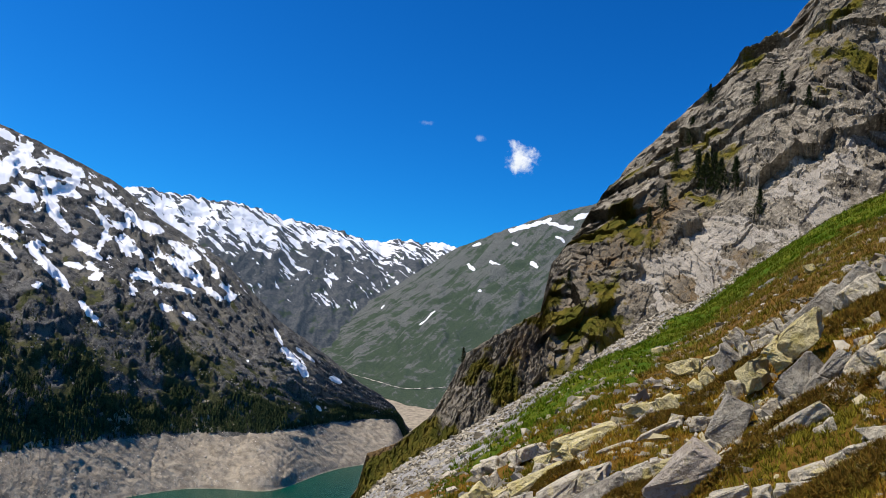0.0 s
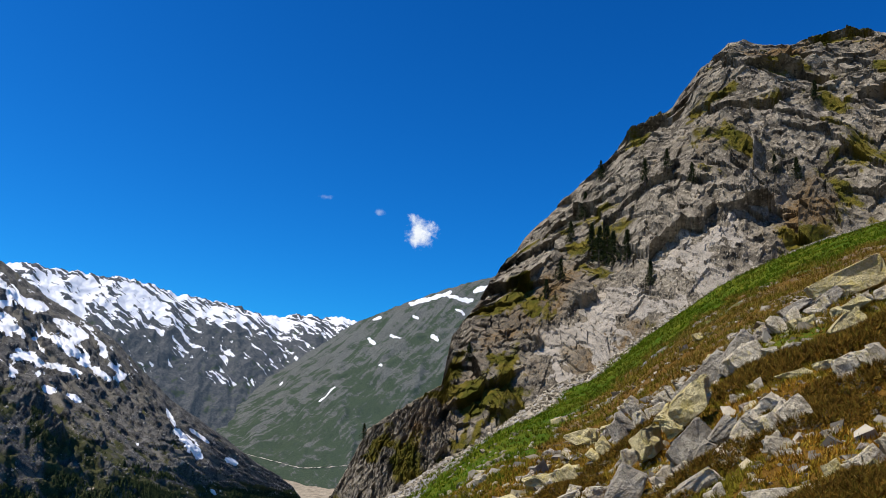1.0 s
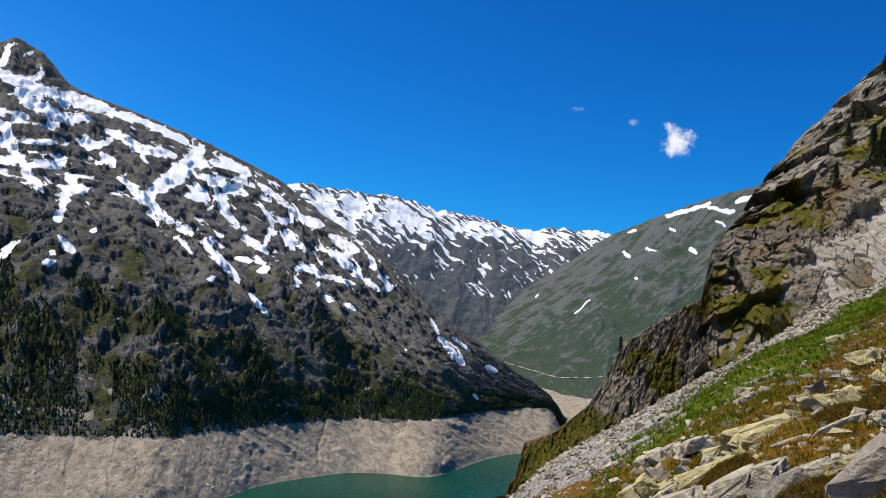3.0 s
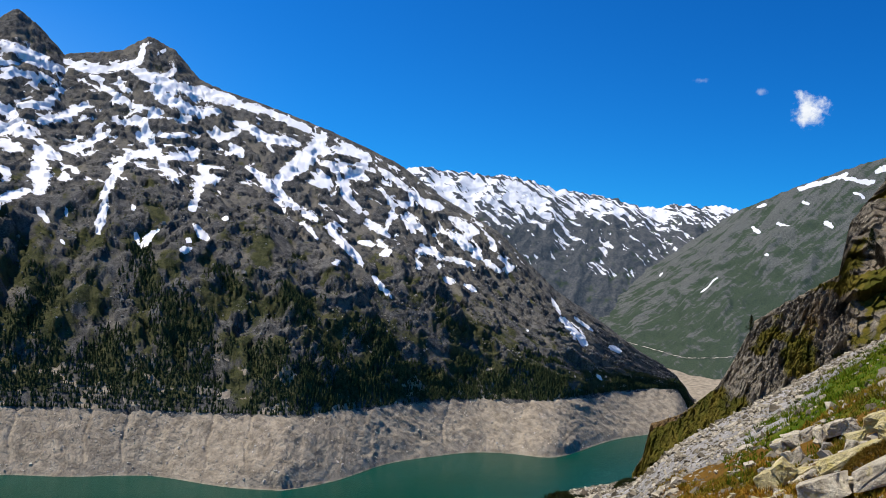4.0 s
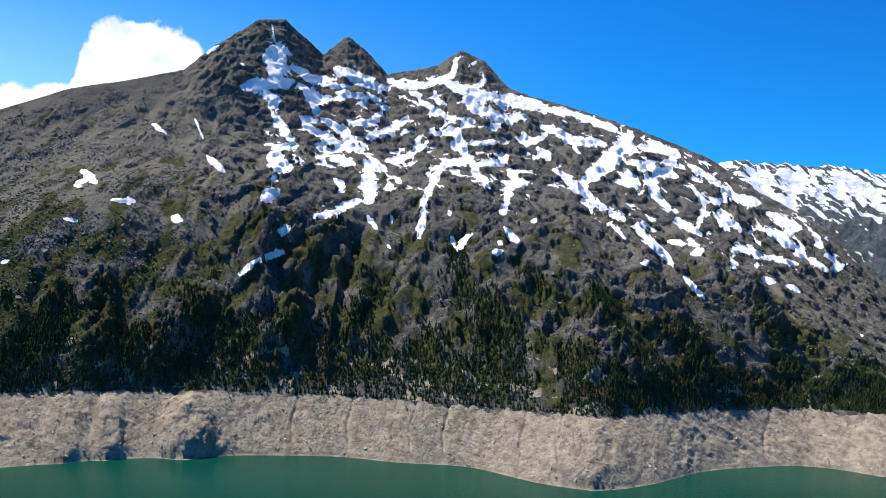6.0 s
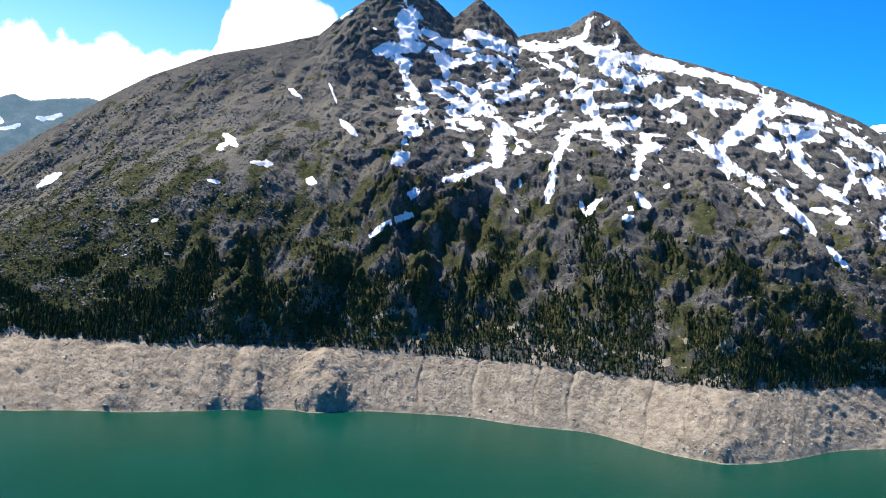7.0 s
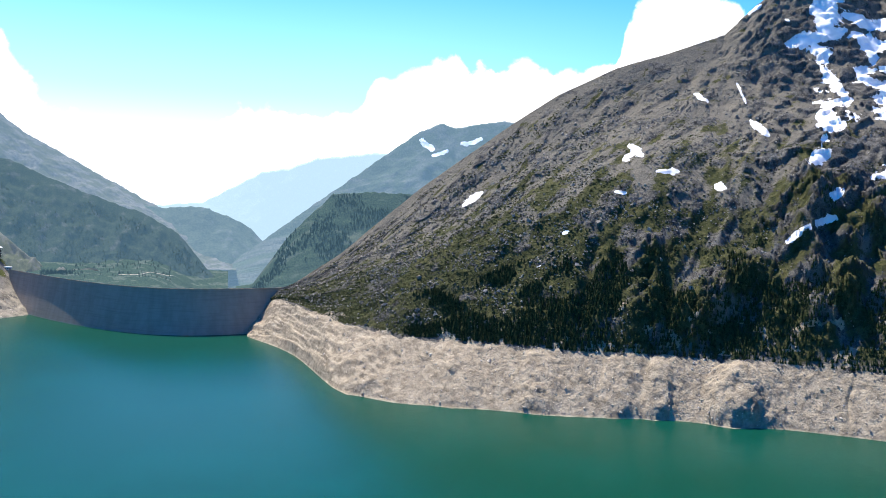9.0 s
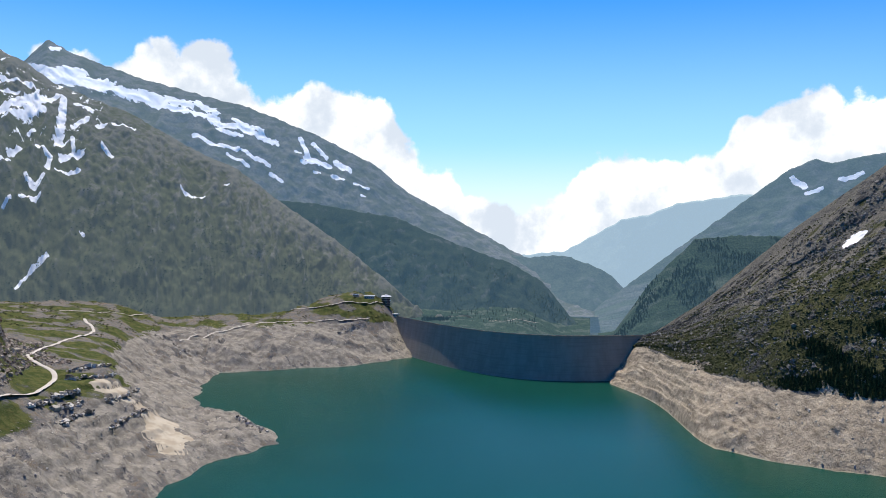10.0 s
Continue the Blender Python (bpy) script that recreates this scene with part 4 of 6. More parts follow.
BANKSIDE = terrain("bank_ground", (0.12, 0.116, 0.11), (0.26, 0.25, 0.23), (0.05, 0.068, 0.02), (0.1, 0.105, 0.035), (0.19, 0.145, 0.095), (0.34, 0.308, 0.255), (0.17, 0.155, 0.128), 1.0, 2.0)


def far_bank():
    az, D = np.meshgrid(np.linspace(96.0, 142, 400), np.linspace(480, 3180, 420), indexing="ij")
    Z, d = bank_height(az, D)
    x, y = way(az)
    X, Y = x * D, y * D
    pale = 1 - step(Z + 12 * fbm(X / 70, Y / 70, 3, 121), FULL - 4, FULL + 14)
    pale = pale * (1 - 0.6 * step(fbm(X / 55, Y / 55, 5, 127, 0.65) + 0.25 * step(az, 111, 106) * step(D, 1800, 1500), 0.05, 0.4))
    turf = np.clip(0.6 + 0.9 * fbm(X / 90, Y / 90, 3, 125) - 0.5 * step(Z, 165, 190) * step(az, 118, 120), 0, 1)
    ob = sheet("far_bank", X, Y, np.maximum(Z, -20), BANKSIDE, {"snow": 0.0, "turf": turf * step(Z, FULL - 6, FULL + 8), "soil": 0.45, "pale": pale})
    return tagged(ob, "bare grey lake bank with spit and turf above", "bank", kind="structure")


far_bank()


def meet(az, rise, lo=800.0, hi=3100.0, ground=None):
    """The place on the ground that lies in a direction from the viewpoint."""
    D = np.linspace(lo, hi, 1200)
    Z, _ = (ground or bank_height)(np.full_like(D, az), D)
    hits = np.nonzero(Z >= EYE + rise * D)[0]
    k = hits[0] if len(hits) else len(D) - 1
    x, y = polar(az, D[k])
    return Vector((x, y, Z[k]))



def ribbon(name, points, width, mat, lift=1.0, ground=None):
    """A road laid over the ground through map points."""
    P = np.array([(p.x, p.y) for p in points])
    t = np.linspace(0, len(P) - 1, len(P) * 14)
    i = np.clip(t.astype(int), 0, len(P) - 2)
    f = (t - i)[:, None]
    before, after = P[np.maximum(i - 1, 0)], P[np.minimum(i + 2, len(P) - 1)]
    a, b = P[i], P[i + 1]
    C = 0.5 * (2 * a + (b - before) * f + (2 * before - 5 * a + 4 * b - after) * f ** 2 + (3 * a - before - 3 * b + after) * f ** 3)
    T = np.gradient(C, axis=0)
    T /= np.linalg.norm(T, axis=1)[:, None] + 1e-9
    side = np.stack([-T[:, 1], T[:, 0]], -1)
    offs = np.array([-0.5, -0.25, 0, 0.25, 0.5]) * width
    G = C[:, None] + side[:, None] * offs[None, :, None]
    az, D = np.degrees(np.arctan2(-G[..., 0], G[..., 1])), np.hypot(G[..., 0], G[..., 1])
    Z, _ = (ground or bank_height)(az, D)
    Z = np.maximum(Z, Z.max(1, keepdims=True)) + lift
    edge = np.where(np.abs(offs) > 0.4 * width, -0.8, 0.0)[None]
    return sheet(name, G[..., 0], G[..., 1], Z + edge, mat)


ROAD_NEAR = [(124.5, -0.165), (123.2, -0.1577), (120.7, -0.1486), (120.3, -0.1342), (121.7, -0.1153), (119.8, -0.1017), (118.1, -0.0924), (118.6, -0.0783)]
ROAD_FAR = [(120.0, -0.0688), (116.5, -0.073), (113.6, -0.0735), (108.4, -0.073), (104.4, -0.068), (102.2, -0.0614), (100.8, -0.063), (99.6, -0.0676)]
tagged(ribbon("road", [meet(*p) for p in ROAD_NEAR], 8.0, GRAVEL), "pale winding gravel road across the turf", "road", kind="structure")
tagged(ribbon("road", [meet(*p) for p in ROAD_FAR], 7.0, GRAVEL), "pale gravel road along the foot of the mountain", "road", kind="structure")
tagged(ribbon("road", [meet(113.0, -0.105), meet(110.0, -0.093), meet(107.0, -0.085), meet(104.0, -0.083), meet(101.0, -0.081)], 8.0, GRAVEL), "pale gravel track down the bare bank", "road", kind="structure")

# ---- terraced meadow beyond the dam's crest ----
CREST = [(82.5, 2410), (85.9, 2345), (88.1, 2325), (92.2, 2372), (95.5, 2540), (99.2, 2920)]


def terrace_height(az, D):
    x, y = way(az)
    X, Y = x * D, y * D
    Z = 88 + (D - 2680) * 0.07 + 7 * fbm(X / 120, Y / 120, 4, 191) + 2.5 * facets(X / 40, Y / 40, 193) - 60 * step(az, 91.5, 88.0)
    return Z, Z


def terrace():
    az, q = np.meshgrid(np.linspace(86.5, 100.2, 150), np.linspace(0, 1, 110), indexing="ij")
    near = curve(CREST, soft=2.0)(az) + 70
    D = near + (3420 - near) * q
    Z, _ = terrace_height(az, D)
    x, y = way(az)
    X, Y = x * D, y * D
    bare = step(fbm(X / 60, Y / 60, 4, 195), 0.1, 0.4)
    # the meadow's haze is painted too, by its material's emission
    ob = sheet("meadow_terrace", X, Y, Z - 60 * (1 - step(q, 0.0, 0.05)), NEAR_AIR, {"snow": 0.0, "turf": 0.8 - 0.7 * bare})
    return tagged(ob, "green terraced meadow with rock beyond the dam", "meadow", kind="structure")


terrace()
TERRACE_ROADS = [[(97.1, -0.0587), (96.2, -0.0602), (93.7, -0.0613), (92.0, -0.0616), (90.7, -0.0639)], [(93.1, -0.082), (91.4, -0.0795), (89.9, -0.083)]]
for bends in TERRACE_ROADS:
    tagged(ribbon("road", [meet(a, r, 2665, 3400, terrace_height) for a, r in bends], 3.5, GRAVEL, 1.0, terrace_height), "narrow pale road winding over the meadow terrace", "road", kind="structure")

# ---- the dam ----
DAM_TOP = 114.0
CONCRETE, N = material("dam_concrete")
p = N.add("ShaderNodeNewGeometry")
streaks = N.noise(N.add("ShaderNodeMapping", Vector=p, Scale=(1, 1, 0.12)), 0.05, 6, 0.6)
lift_lines = N.noise(N.add("ShaderNodeMapping", Vector=p, Scale=(0.05, 0.05, 1)), 0.3, 3)
c = N.mix(N.ramp(streaks, 0.3, 0.7), (0.31, 0.27, 0.215), (0.37, 0.325, 0.262))
finish(N, N.mix(N.math("MULTIPLY", N.ramp(lift_lines, 0.45, 0.7), 0.3), c, (0.2, 0.18, 0.155)), 0.85, N.noise(p, 0.6), 0.3, 0.3, spec=0.05)
ASPHALT, N = material("crest_road")
finish(N, N.mix(N.noise(N.add("ShaderNodeNewGeometry"), 0.4, 4), (0.16, 0.16, 0.16), (0.24, 0.235, 0.23)), 0.9)


def part(name, ob, parent, label=""):
    ob.parent = parent
    ob.name = name
    return tagged(ob, label)


def dam():
    az = np.linspace(82.5, 99.2, 200)
    fit = np.polyfit(np.array([c[0] for c in CREST]) - 90, [c[1] for c in CREST], 3)
    D = np.polyval(fit, az - 90)
    x, y = way(az)
    root = tagged(new("arch_dam"), "curved grey concrete arch dam holding back the reservoir", "dam")

    def lofted(name, profile):
        """profile: rows of offset away from the lake and height."""
        batter = 1 + 0.35 * step(az, 92, 99)
        R = [(D + w * np.where(w < -3, batter, 1), z) for w, z in profile]
        G = np.stack([np.stack([x * d, y * d, np.full_like(D, z)], -1) for d, z in R], 1)
        return sheet(name, G[..., 0], G[..., 1], G[..., 2], CONCRETE, smooth=False)

    face = [(-40 * (1 - z / DAM_TOP) ** 1.2, z) for z in np.linspace(DAM_TOP, 0, 22)] + [(-44, -15)]
    part("wall", lofted("wall", face[::-1] + [(9, DAM_TOP), (9, DAM_TOP - 8), (22, DAM_TOP - 60), (60, -20)]), root)
    part("parapet", lofted("parapet", [(-2.2, DAM_TOP - 1.6), (-2.2, DAM_TOP + 1.3), (-1.2, DAM_TOP + 1.3), (-1.2, DAM_TOP + 0.1)]), root, "pale concrete parapet on the lake side")
    part("parapet", lofted("parapet", [(9.2, DAM_TOP - 1.0), (9.2, DAM_TOP + 1.2), (10.0, DAM_TOP + 1.2), (10.0, DAM_TOP - 1.0)]), root)
    road = part("crest_road", lofted("crest_road", [(-1.1, DAM_TOP + 0.12), (4, DAM_TOP + 0.25), (9.1, DAM_TOP + 0.12)]), root, "grey roadway along the crest")
    road.data.materials[0] = ASPHALT


dam()

# ---- the near slope and the cliff ----
EDGE = [(-180, 0.2), (-120, 0.42), (-60, 0.34), (-34, 0.2444), (-29.5, 0.2197), (-25.1, 0.1864), (-21.4, 0.1448), (-16.2, 0.0728), (-11.5, 0.0491), (-6.9, -0.0076), (-4.1, -0.0412), (-0.3, -0.078), (3.8, -0.128),
        (4.7, -0.166), (9.0, -0.196), (10.8, -0.223), (20, -0.33), (40, -0.46), (90, -0.6), (120, -0.5), (150, -0.15), (180, 0.2)]
EDGE_FAR = [(-16.0, 0.073), (-13.0, 0.0387), (-8.6, -0.0185), (-5.0, -0.0557), (-2.6, -0.0848), (-0.9, -0.1095), (1.2, -0.1345), (3.6, -0.178), (5.0, -0.186), (9.0, -0.206), (10.8, -0.225)]   # the scree's lower line
SCREE = [(-180, 128), (-60, 115), (-36, 110), (-25, 100), (-17, 88), (-14, 55), (-12, 40), (-7, 33), (-2, 20), (2, 13), (10, 10), (180, 10)]
SLOPE = terrain("slope_ground", (0.2, 0.19, 0.17), (0.33, 0.31, 0.28), (0.05, 0.09, 0.006), (0.11, 0.115, 0.01), (0.15, 0.08, 0.015), (0.4, 0.37, 0.33), (0.3, 0.28, 0.25), 0.1, 1.0)
CLIFF = terrain("cliff_rock", (0.09, 0.077, 0.058), (0.31, 0.27, 0.205), (0.065, 0.065, 0.01), (0.13, 0.105, 0.018), (0.17, 0.11, 0.05), (0.41, 0.365, 0.3), (0.25, 0.222, 0.178), 0.22, 1.6)


def slope_foot(az):
    """Tangent of the slope's fall where it meets the cliff."""
    foot = curve(EDGE, soft=2.0)(az)
    inside = step(az, -15, -12) * step(az, 14, 10)
    return foot + (curve(EDGE_FAR, soft=1.5)(az) - foot) * inside


def slope_height(az, r):
    """Height of the near slope, r metres from the viewpoint."""
    x, y = way(az)
    X, Y = x * r, y * r
    near = curve(EDGE, soft=2.0)(az)
    Z = EYE - 1.6 + (near + (slope_foot(az) - near) * step(r, 22, 75)) * r
    Z = Z + 0.22 * fbm(X / 3, Y / 3, 4, 131) * step(r, 3, 8) + 0.7 * fbm(X / 22, Y / 22, 3, 135) * step(r, 20, 60)
    return Z - 90 * step(r, 135, 172) * step(az, -6, 2)


def near_slope():
    fine = np.concatenate([np.linspace(-180, -42, 60, endpoint=False), np.linspace(-42, 16, 320, endpoint=False), np.linspace(16, 180, 70)])
    az, q = np.meshgrid(fine, np.linspace(0, 1, 230), indexing="ij")
    r = 0.02 + 172 * q ** 2.4
    Z = slope_height(az, r)
    x, y = way(az)
    X, Y = x * r, y * r
    scree = curve(SCREE)(az)
    patch = fbm(X / 4, Y / 4, 4, 141)
    grass = step(r + 5 * patch, 14, 20) * (1 - step(r + 9 * patch, scree - 6, scree + 4))
    grass = grass * (0.25 + 0.75 * step(r + 12 * patch, 0.36 * scree, 0.5 * scree))
    turf = np.clip(0.9 * grass + 0.55 * step(patch, 0.1, 0.5) * step(r, 20, 14), 0, 1)
    heath = step(r + 6 * patch, 24, 14)
    ob = sheet("near_slope", X, Y, Z, SLOPE, {"snow": 0.0, "turf": turf, "soil": np.clip(heath + 0.75 * (1 - grass) * step(scree - r, 0, 8) + 0.2 * grass, 0, 1), "pale": 0.0})
    return tagged(ob, "steep grassy slope with scree and brown heather", "slope", kind="structure")


near_slope()
CLIFF_TOP = [(-60, 0.5), (-34.5, 0.4483), (-32, 0.4574), (-28.9, 0.4453), (-25, 0.4488), (-23.2, 0.4264), (-21.4, 0.3786), (-18.4, 0.3414), (-17, 0.3101), (-14.4, 0.268), (-11.8, 0.2187), (-10, 0.1701),
             (-7.2, 0.095), (-6.7, 0.0428), (-3.8, 0.0083), (-2.1, -0.0122), (-1.0, -0.055), (-0.1, -0.086), (2.0, -0.12), (3.8, -0.133), (4.2, -0.17), (4.8, -0.19)]


def face_slab(az, rise):
    """Where the smooth pale rock face stands in the cliff: 1 on it, 0 off it."""
    line = 0.075 + (-13 - az) * 0.0112
    rag = 0.02 * fbm(az / 1.5, rise * 40, 4, 145)
    return step(0.052 - np.abs(rise - line + 0.012) + rag, -0.006, 0.012) * step(az + 60 * rag, -26.5, -24.5) * (1 - step(az + 60 * rag, -13.0, -11.5))


def cliff_surface(az, s, over=0.0):
    base_d = 126 + 6 * np.sin(az / 3.0)
    foot = slope_foot(az)
    base_z = EYE - 2.6 + foot * base_d
    rise = curve(CLIFF_TOP)(az)
    spur = step(az, -8.5, -5.5)
    top_d = base_d + 8 - 6 * spur + np.maximum(rise - foot, 0) * 230 * (1 - 0.15 * spur)
    top_z = np.maximum(EYE + rise * top_d, base_z + 1)
    D = base_d + (top_d - base_d) * s + over * 60
    Z = base_z + (top_z - base_z) * (s + 0.1 * np.sin(np.pi * s)) - over * 25
    a, b = np.radians(az) * 150, s * (top_z - base_z)
    u, w = a * 0.8 + b * 0.6, -a * 0.6 + b * 0.8
    wob = 3 * fbm(a / 20, b / 20, 3, 149)
    n = 5.5 * (ridged(a / 24 + wob / 12, b / 34, 4, 151) - 0.5) + 3.4 * facets((u + wob) / 11, w / 4.5, 155, 1.5) + 1.2 * facets((u - wob) / 4.2, w / 1.7, 159, 1.4) + 0.5 * facets(u / 1.7, w / 0.7, 163, 1.4) + 0.1 * facets(u / 0.7, w / 0.4, 167, 1.3)
    n = n * (1 - 0.8 * spur) + spur * (4 * (ridged(a / 3.2 + b / 9, b / 5, 6, 157, 0.65) - 0.5) + 1.3 * facets((a + wob) / 1.0, b / 1.3, 158, 1.6) + 0.5 * facets(a / 0.4, b / 0.5, 156, 1.6))
    slab = face_slab(az, (Z - EYE) / D)
    n = n * (1 - 0.85 * slab) + slab * (0.9 * facets((u + wob) / 9, (w + wob) / 3.4, 165, 0.5) + 0.6 * facets((u + wob) / 3.0, w / 1.1, 166, 1.0) + 0.35 * facets(u / 1.1, w / 0.5, 168, 1.4))
    rift = step(ridged((u + wob) / 8.5, w / 3.2, 3, 169, 0.5), 0.86, 0.95) * (0.4 + 0.6 * step(fbm(a / 12, b / 12, 2, 170), -0.2, 0.3))
    n = n - (1.3 - 0.9 * slab) * rift
    amp = step(s, 0, 0.05) * (0.25 + 0.75 * step(s, 1, 0.92)) * np.clip((top_z - base_z) / 16, 0.5, 1)
    x, y = way(az)
    D, Z = D - 0.85 * n * amp, Z + 0.5 * n * amp
    return x * D, y * D, Z, u, w


def cliff():
    az = np.concatenate([np.linspace(-60, -37, 60, endpoint=False), np.linspace(-37, 4.8, 800)])[:, None]
    v = np.concatenate([np.linspace(0, 1, 330), 1 + np.linspace(0.05, 1, 10)])[None, :]
    s, over = np.clip(v, 0, 1), np.clip(v - 1, 0, 1)
    X, Y, Z, u, w = cliff_surface(az, s, over)
    slab = face_slab(az, (Z - EYE) / np.hypot(X, Y))
    ledge = np.clip(0.1 - 0.5 * slab + 1.0 * fbm(u / 14, w / 5, 4, 171), 0, 1)
    turf = np.clip(ledge + 0.75 * step(az, -0.8, 1.2) * step(s, 0.95, 0.75) + 0.7 * step(az, -14, -10.5) * step(s, 1.0, 0.3) * (0.55 + 1.3 * fbm(u / 8, w / 8, 4, 175)), 0, 1)
    ob = sheet("cliff", X, Y, Z, CLIFF, {"snow": 0.0, "turf": turf, "soil": np.clip(0.2 + 0.5 * fbm(u / 20, w / 20, 3, 179), 0, 1), "pale": slab * (0.52 + 0.9 * fbm(u / 9, w / 3, 5, 177, 0.65))}, smooth=False)
    return tagged(ob, "grey fractured rock cliff with grassy ledges", "cliff", kind="structure")


cliff()

# ---- scattered cover, each kind joined into one mesh ----
RNG = np.random.default_rng(7)


def turns(n, tilt=0.25):
    """Random rotations about z, with a little tilt."""
    a, b, c = RNG.uniform(0, 2 * np.pi, n), RNG.normal(0, tilt, n), RNG.normal(0, tilt, n)
    ca, sa, cb, sb, cc, sc = np.cos(a), np.sin(a), np.cos(b), np.sin(b), np.cos(c), np.sin(c)
    one, nil = np.ones(n), np.zeros(n)
    Rz = np.stack([ca, -sa, nil, sa, ca, nil, nil, nil, one], -1).reshape(n, 3, 3)
    Rx = np.stack([one, nil, nil, nil, cb, -sb, nil, sb, cb], -1).reshape(n, 3, 3)
    Ry = np.stack([cc, nil, sc, nil, one, nil, -sc, nil, cc], -1).reshape(n, 3, 3)
    return Rz @ Rx @ Ry


def scatter(name, shapes, places, sizes, rotations, mat, smooth=False):
    """Joins many small copies of the shapes (vertices, triangles) into one mesh."""
    verts, faces, base = [], [], 0
    kind = RNG.integers(0, len(shapes), len(places))
    for k, (v, f) in enumerate(shapes):
        pick = kind == k
        M = rotations[pick] * sizes[pick][:, None, :]
        V = np.einsum("nij,vj->nvi", M, v) + places[pick][:, None, :]
        F = f[None] + (np.arange(len(V)) * len(v))[:, None, None] + base
        base += V.shape[0] * V.shape[1]
        verts.append(V.reshape(-1, 3)), faces.append(F.reshape(-1, 3))
    V, F = np.concatenate(verts).astype(np.float32), np.concatenate(faces).astype(np.int32)
    mesh = bpy.data.meshes.new(name)
    mesh.vertices.add(len(V)), mesh.vertices.foreach_set("co", V.ravel())
    mesh.loops.add(F.size), mesh.loops.foreach_set("vertex_index", F.ravel())
    mesh.polygons.add(len(F)), mesh.polygons.foreach_set("loop_start", np.arange(0, F.size, 3, dtype=np.int32))
    mesh.polygons.foreach_set("use_smooth", np.full(len(F), smooth))
    mesh.update()
    mesh.materials.append(mat)
    return new(name, mesh)


def island_material(name, colours, rough=0.9, grain=0.3, patch=None):
    """Colours that differ from piece to piece."""
    m, N = material(name)
    g = N.node("ShaderNodeNewGeometry")
    r = g.outputs["Random Per Island"]
    c = colours[0]
    for i, other in enumerate(colours[1:], 1):
        c = N.mix(N.ramp(r, (i - 0.7) / len(colours), (i + 0.3) / len(colours)), c, other)
    n = N.noise(g.outputs["Position"], grain, 4)
    c = N.mix(N.math("MULTIPLY", N.ramp(n, 0.4, 0.7), 0.45), c, tuple(0.55 * x for x in colours[0]))
    if patch:
        size, other = patch
        c = N.mix(N.math("MULTIPLY", N.ramp(N.noise(g.outputs["Position"], 1 / size, 5, 0.65), 0.45, 0.6), 0.85), c, other)
    finish(N, c, rough, spec=0.03)
    return m


def stone_shape(seed):
    g = np.random.default_rng(seed)
    v = np.array([(x, y, z) for x in (-1, 1) for y in (-1, 1) for z in (-1, 1)], float) * 0.5
    v = v * g.uniform(0.6, 1.1, (8, 3)) * (1 - 0.3 * (v[:, 2:] > 0)) + g.normal(0, 0.09, (8, 3))
    f = [(0, 1, 3), (0, 3, 2), (4, 6, 7), (4, 7, 5), (0, 4, 5), (0, 5, 1), (2, 3, 7), (2, 7, 6), (0, 2, 6), (0, 6, 4), (1, 5, 7), (1, 7, 3)]
    return v, np.array(f)


def conifer_shape(seed):
    g = np.random.default_rng(seed)
    v, f = [], []
    for k, (z, r, h) in enumerate(((0.05, 0.24, 0.42), (0.26, 0.2, 0.4), (0.46, 0.15, 0.34), (0.66, 0.1, 0.36))):
        b = len(v)
        for i in range(7):
            a = 2 * np.pi * i / 7 + g.uniform(-0.3, 0.3)
            q = r * g.uniform(0.6, 1.25)
            v.append((q * np.cos(a), q * np.sin(a), z + g.uniform(-0.05, 0.05)))
        v.append((g.normal(0, 0.015), g.normal(0, 0.015), z + h))
        f += [(b + i, b + (i + 1) % 7, b + 7) for i in range(7)]
    return np.array(v), np.array(f)


def bush_shape(seed):
    bm = bmesh.new()
    bmesh.ops.create_icosphere(bm, subdivisions=1, radius=0.5)
    g = np.random.default_rng(seed)
    v = np.array([tuple(p.co) for p in bm.verts]) * g.uniform(0.6, 1.3, (len(bm.verts), 1))
    bm.verts.index_update()
    f = np.array([[p.index for p in face.verts] for face in bm.faces])
    bm.free()
    return v, f


def blade_shape(seed):
    g = np.random.default_rng(seed)
    v, f = [], []
    for i in range(7):
        a, lean, h = g.uniform(0, 6.28), g.uniform(0.1, 0.7), g.uniform(0.5, 1.0)
        c, n = np.array([np.cos(a), np.sin(a), 0]), np.array([-np.sin(a), np.cos(a), 0])
        root = c * g.uniform(0, 0.3)
        b = len(v)
        v += [root - n * 0.06, root + n * 0.06, root + c * lean * h + np.array([0, 0, h])]
        f.append((b, b + 1, b + 2))
    return np.array(v), np.array(f)


STONES, CONIFERS, BUSHES, TUFTS = [stone_shape(i) for i in range(6)], [conifer_shape(i) for i in range(5)], [bush_shape(i) for i in range(5)], [blade_shape(i) for i in range(5)]


def on_main(count, weight):
    """Places on the mountain, drawn by weight."""
    p = (weight * (MAIN["X"] ** 2 + MAIN["Y"] ** 2) ** 0.5).ravel()
    k = RNG.choice(len(p), count, p=p / p.sum())
    jitter = RNG.uniform(-1, 1, (count, 3)) * (2.0, 2.0, 0.0)
    return np.stack([MAIN["X"].ravel()[k], MAIN["Y"].ravel()[k], MAIN["Z"].ravel()[k]], -1) + jitter


s, az = MAIN["s"], MAIN["az"]
arc, along = np.radians(az) * 1700, s * 1500
clear = (MAIN["rows"] > 0.985) & (MAIN["rows"] < 1.95) & (MAIN["snow"] < 0.3)
stands = step(1.5 * fbm(arc / 95, along / 130, 4, 201) + 0.62 * step(s, 0.2, 0.0) + 0.4 * step(s, 0.07, 0.0) - 0.24 - 1.6 * step(s, 0.1, 0.4) - 1.2 * step(az, 71, 77) + 0.2 * step(az, 8, 10) * step(az, 18, 14) + 0.28 * step(az, 22, 26) * step(az, 42, 39), 0.0, 0.35) * clear
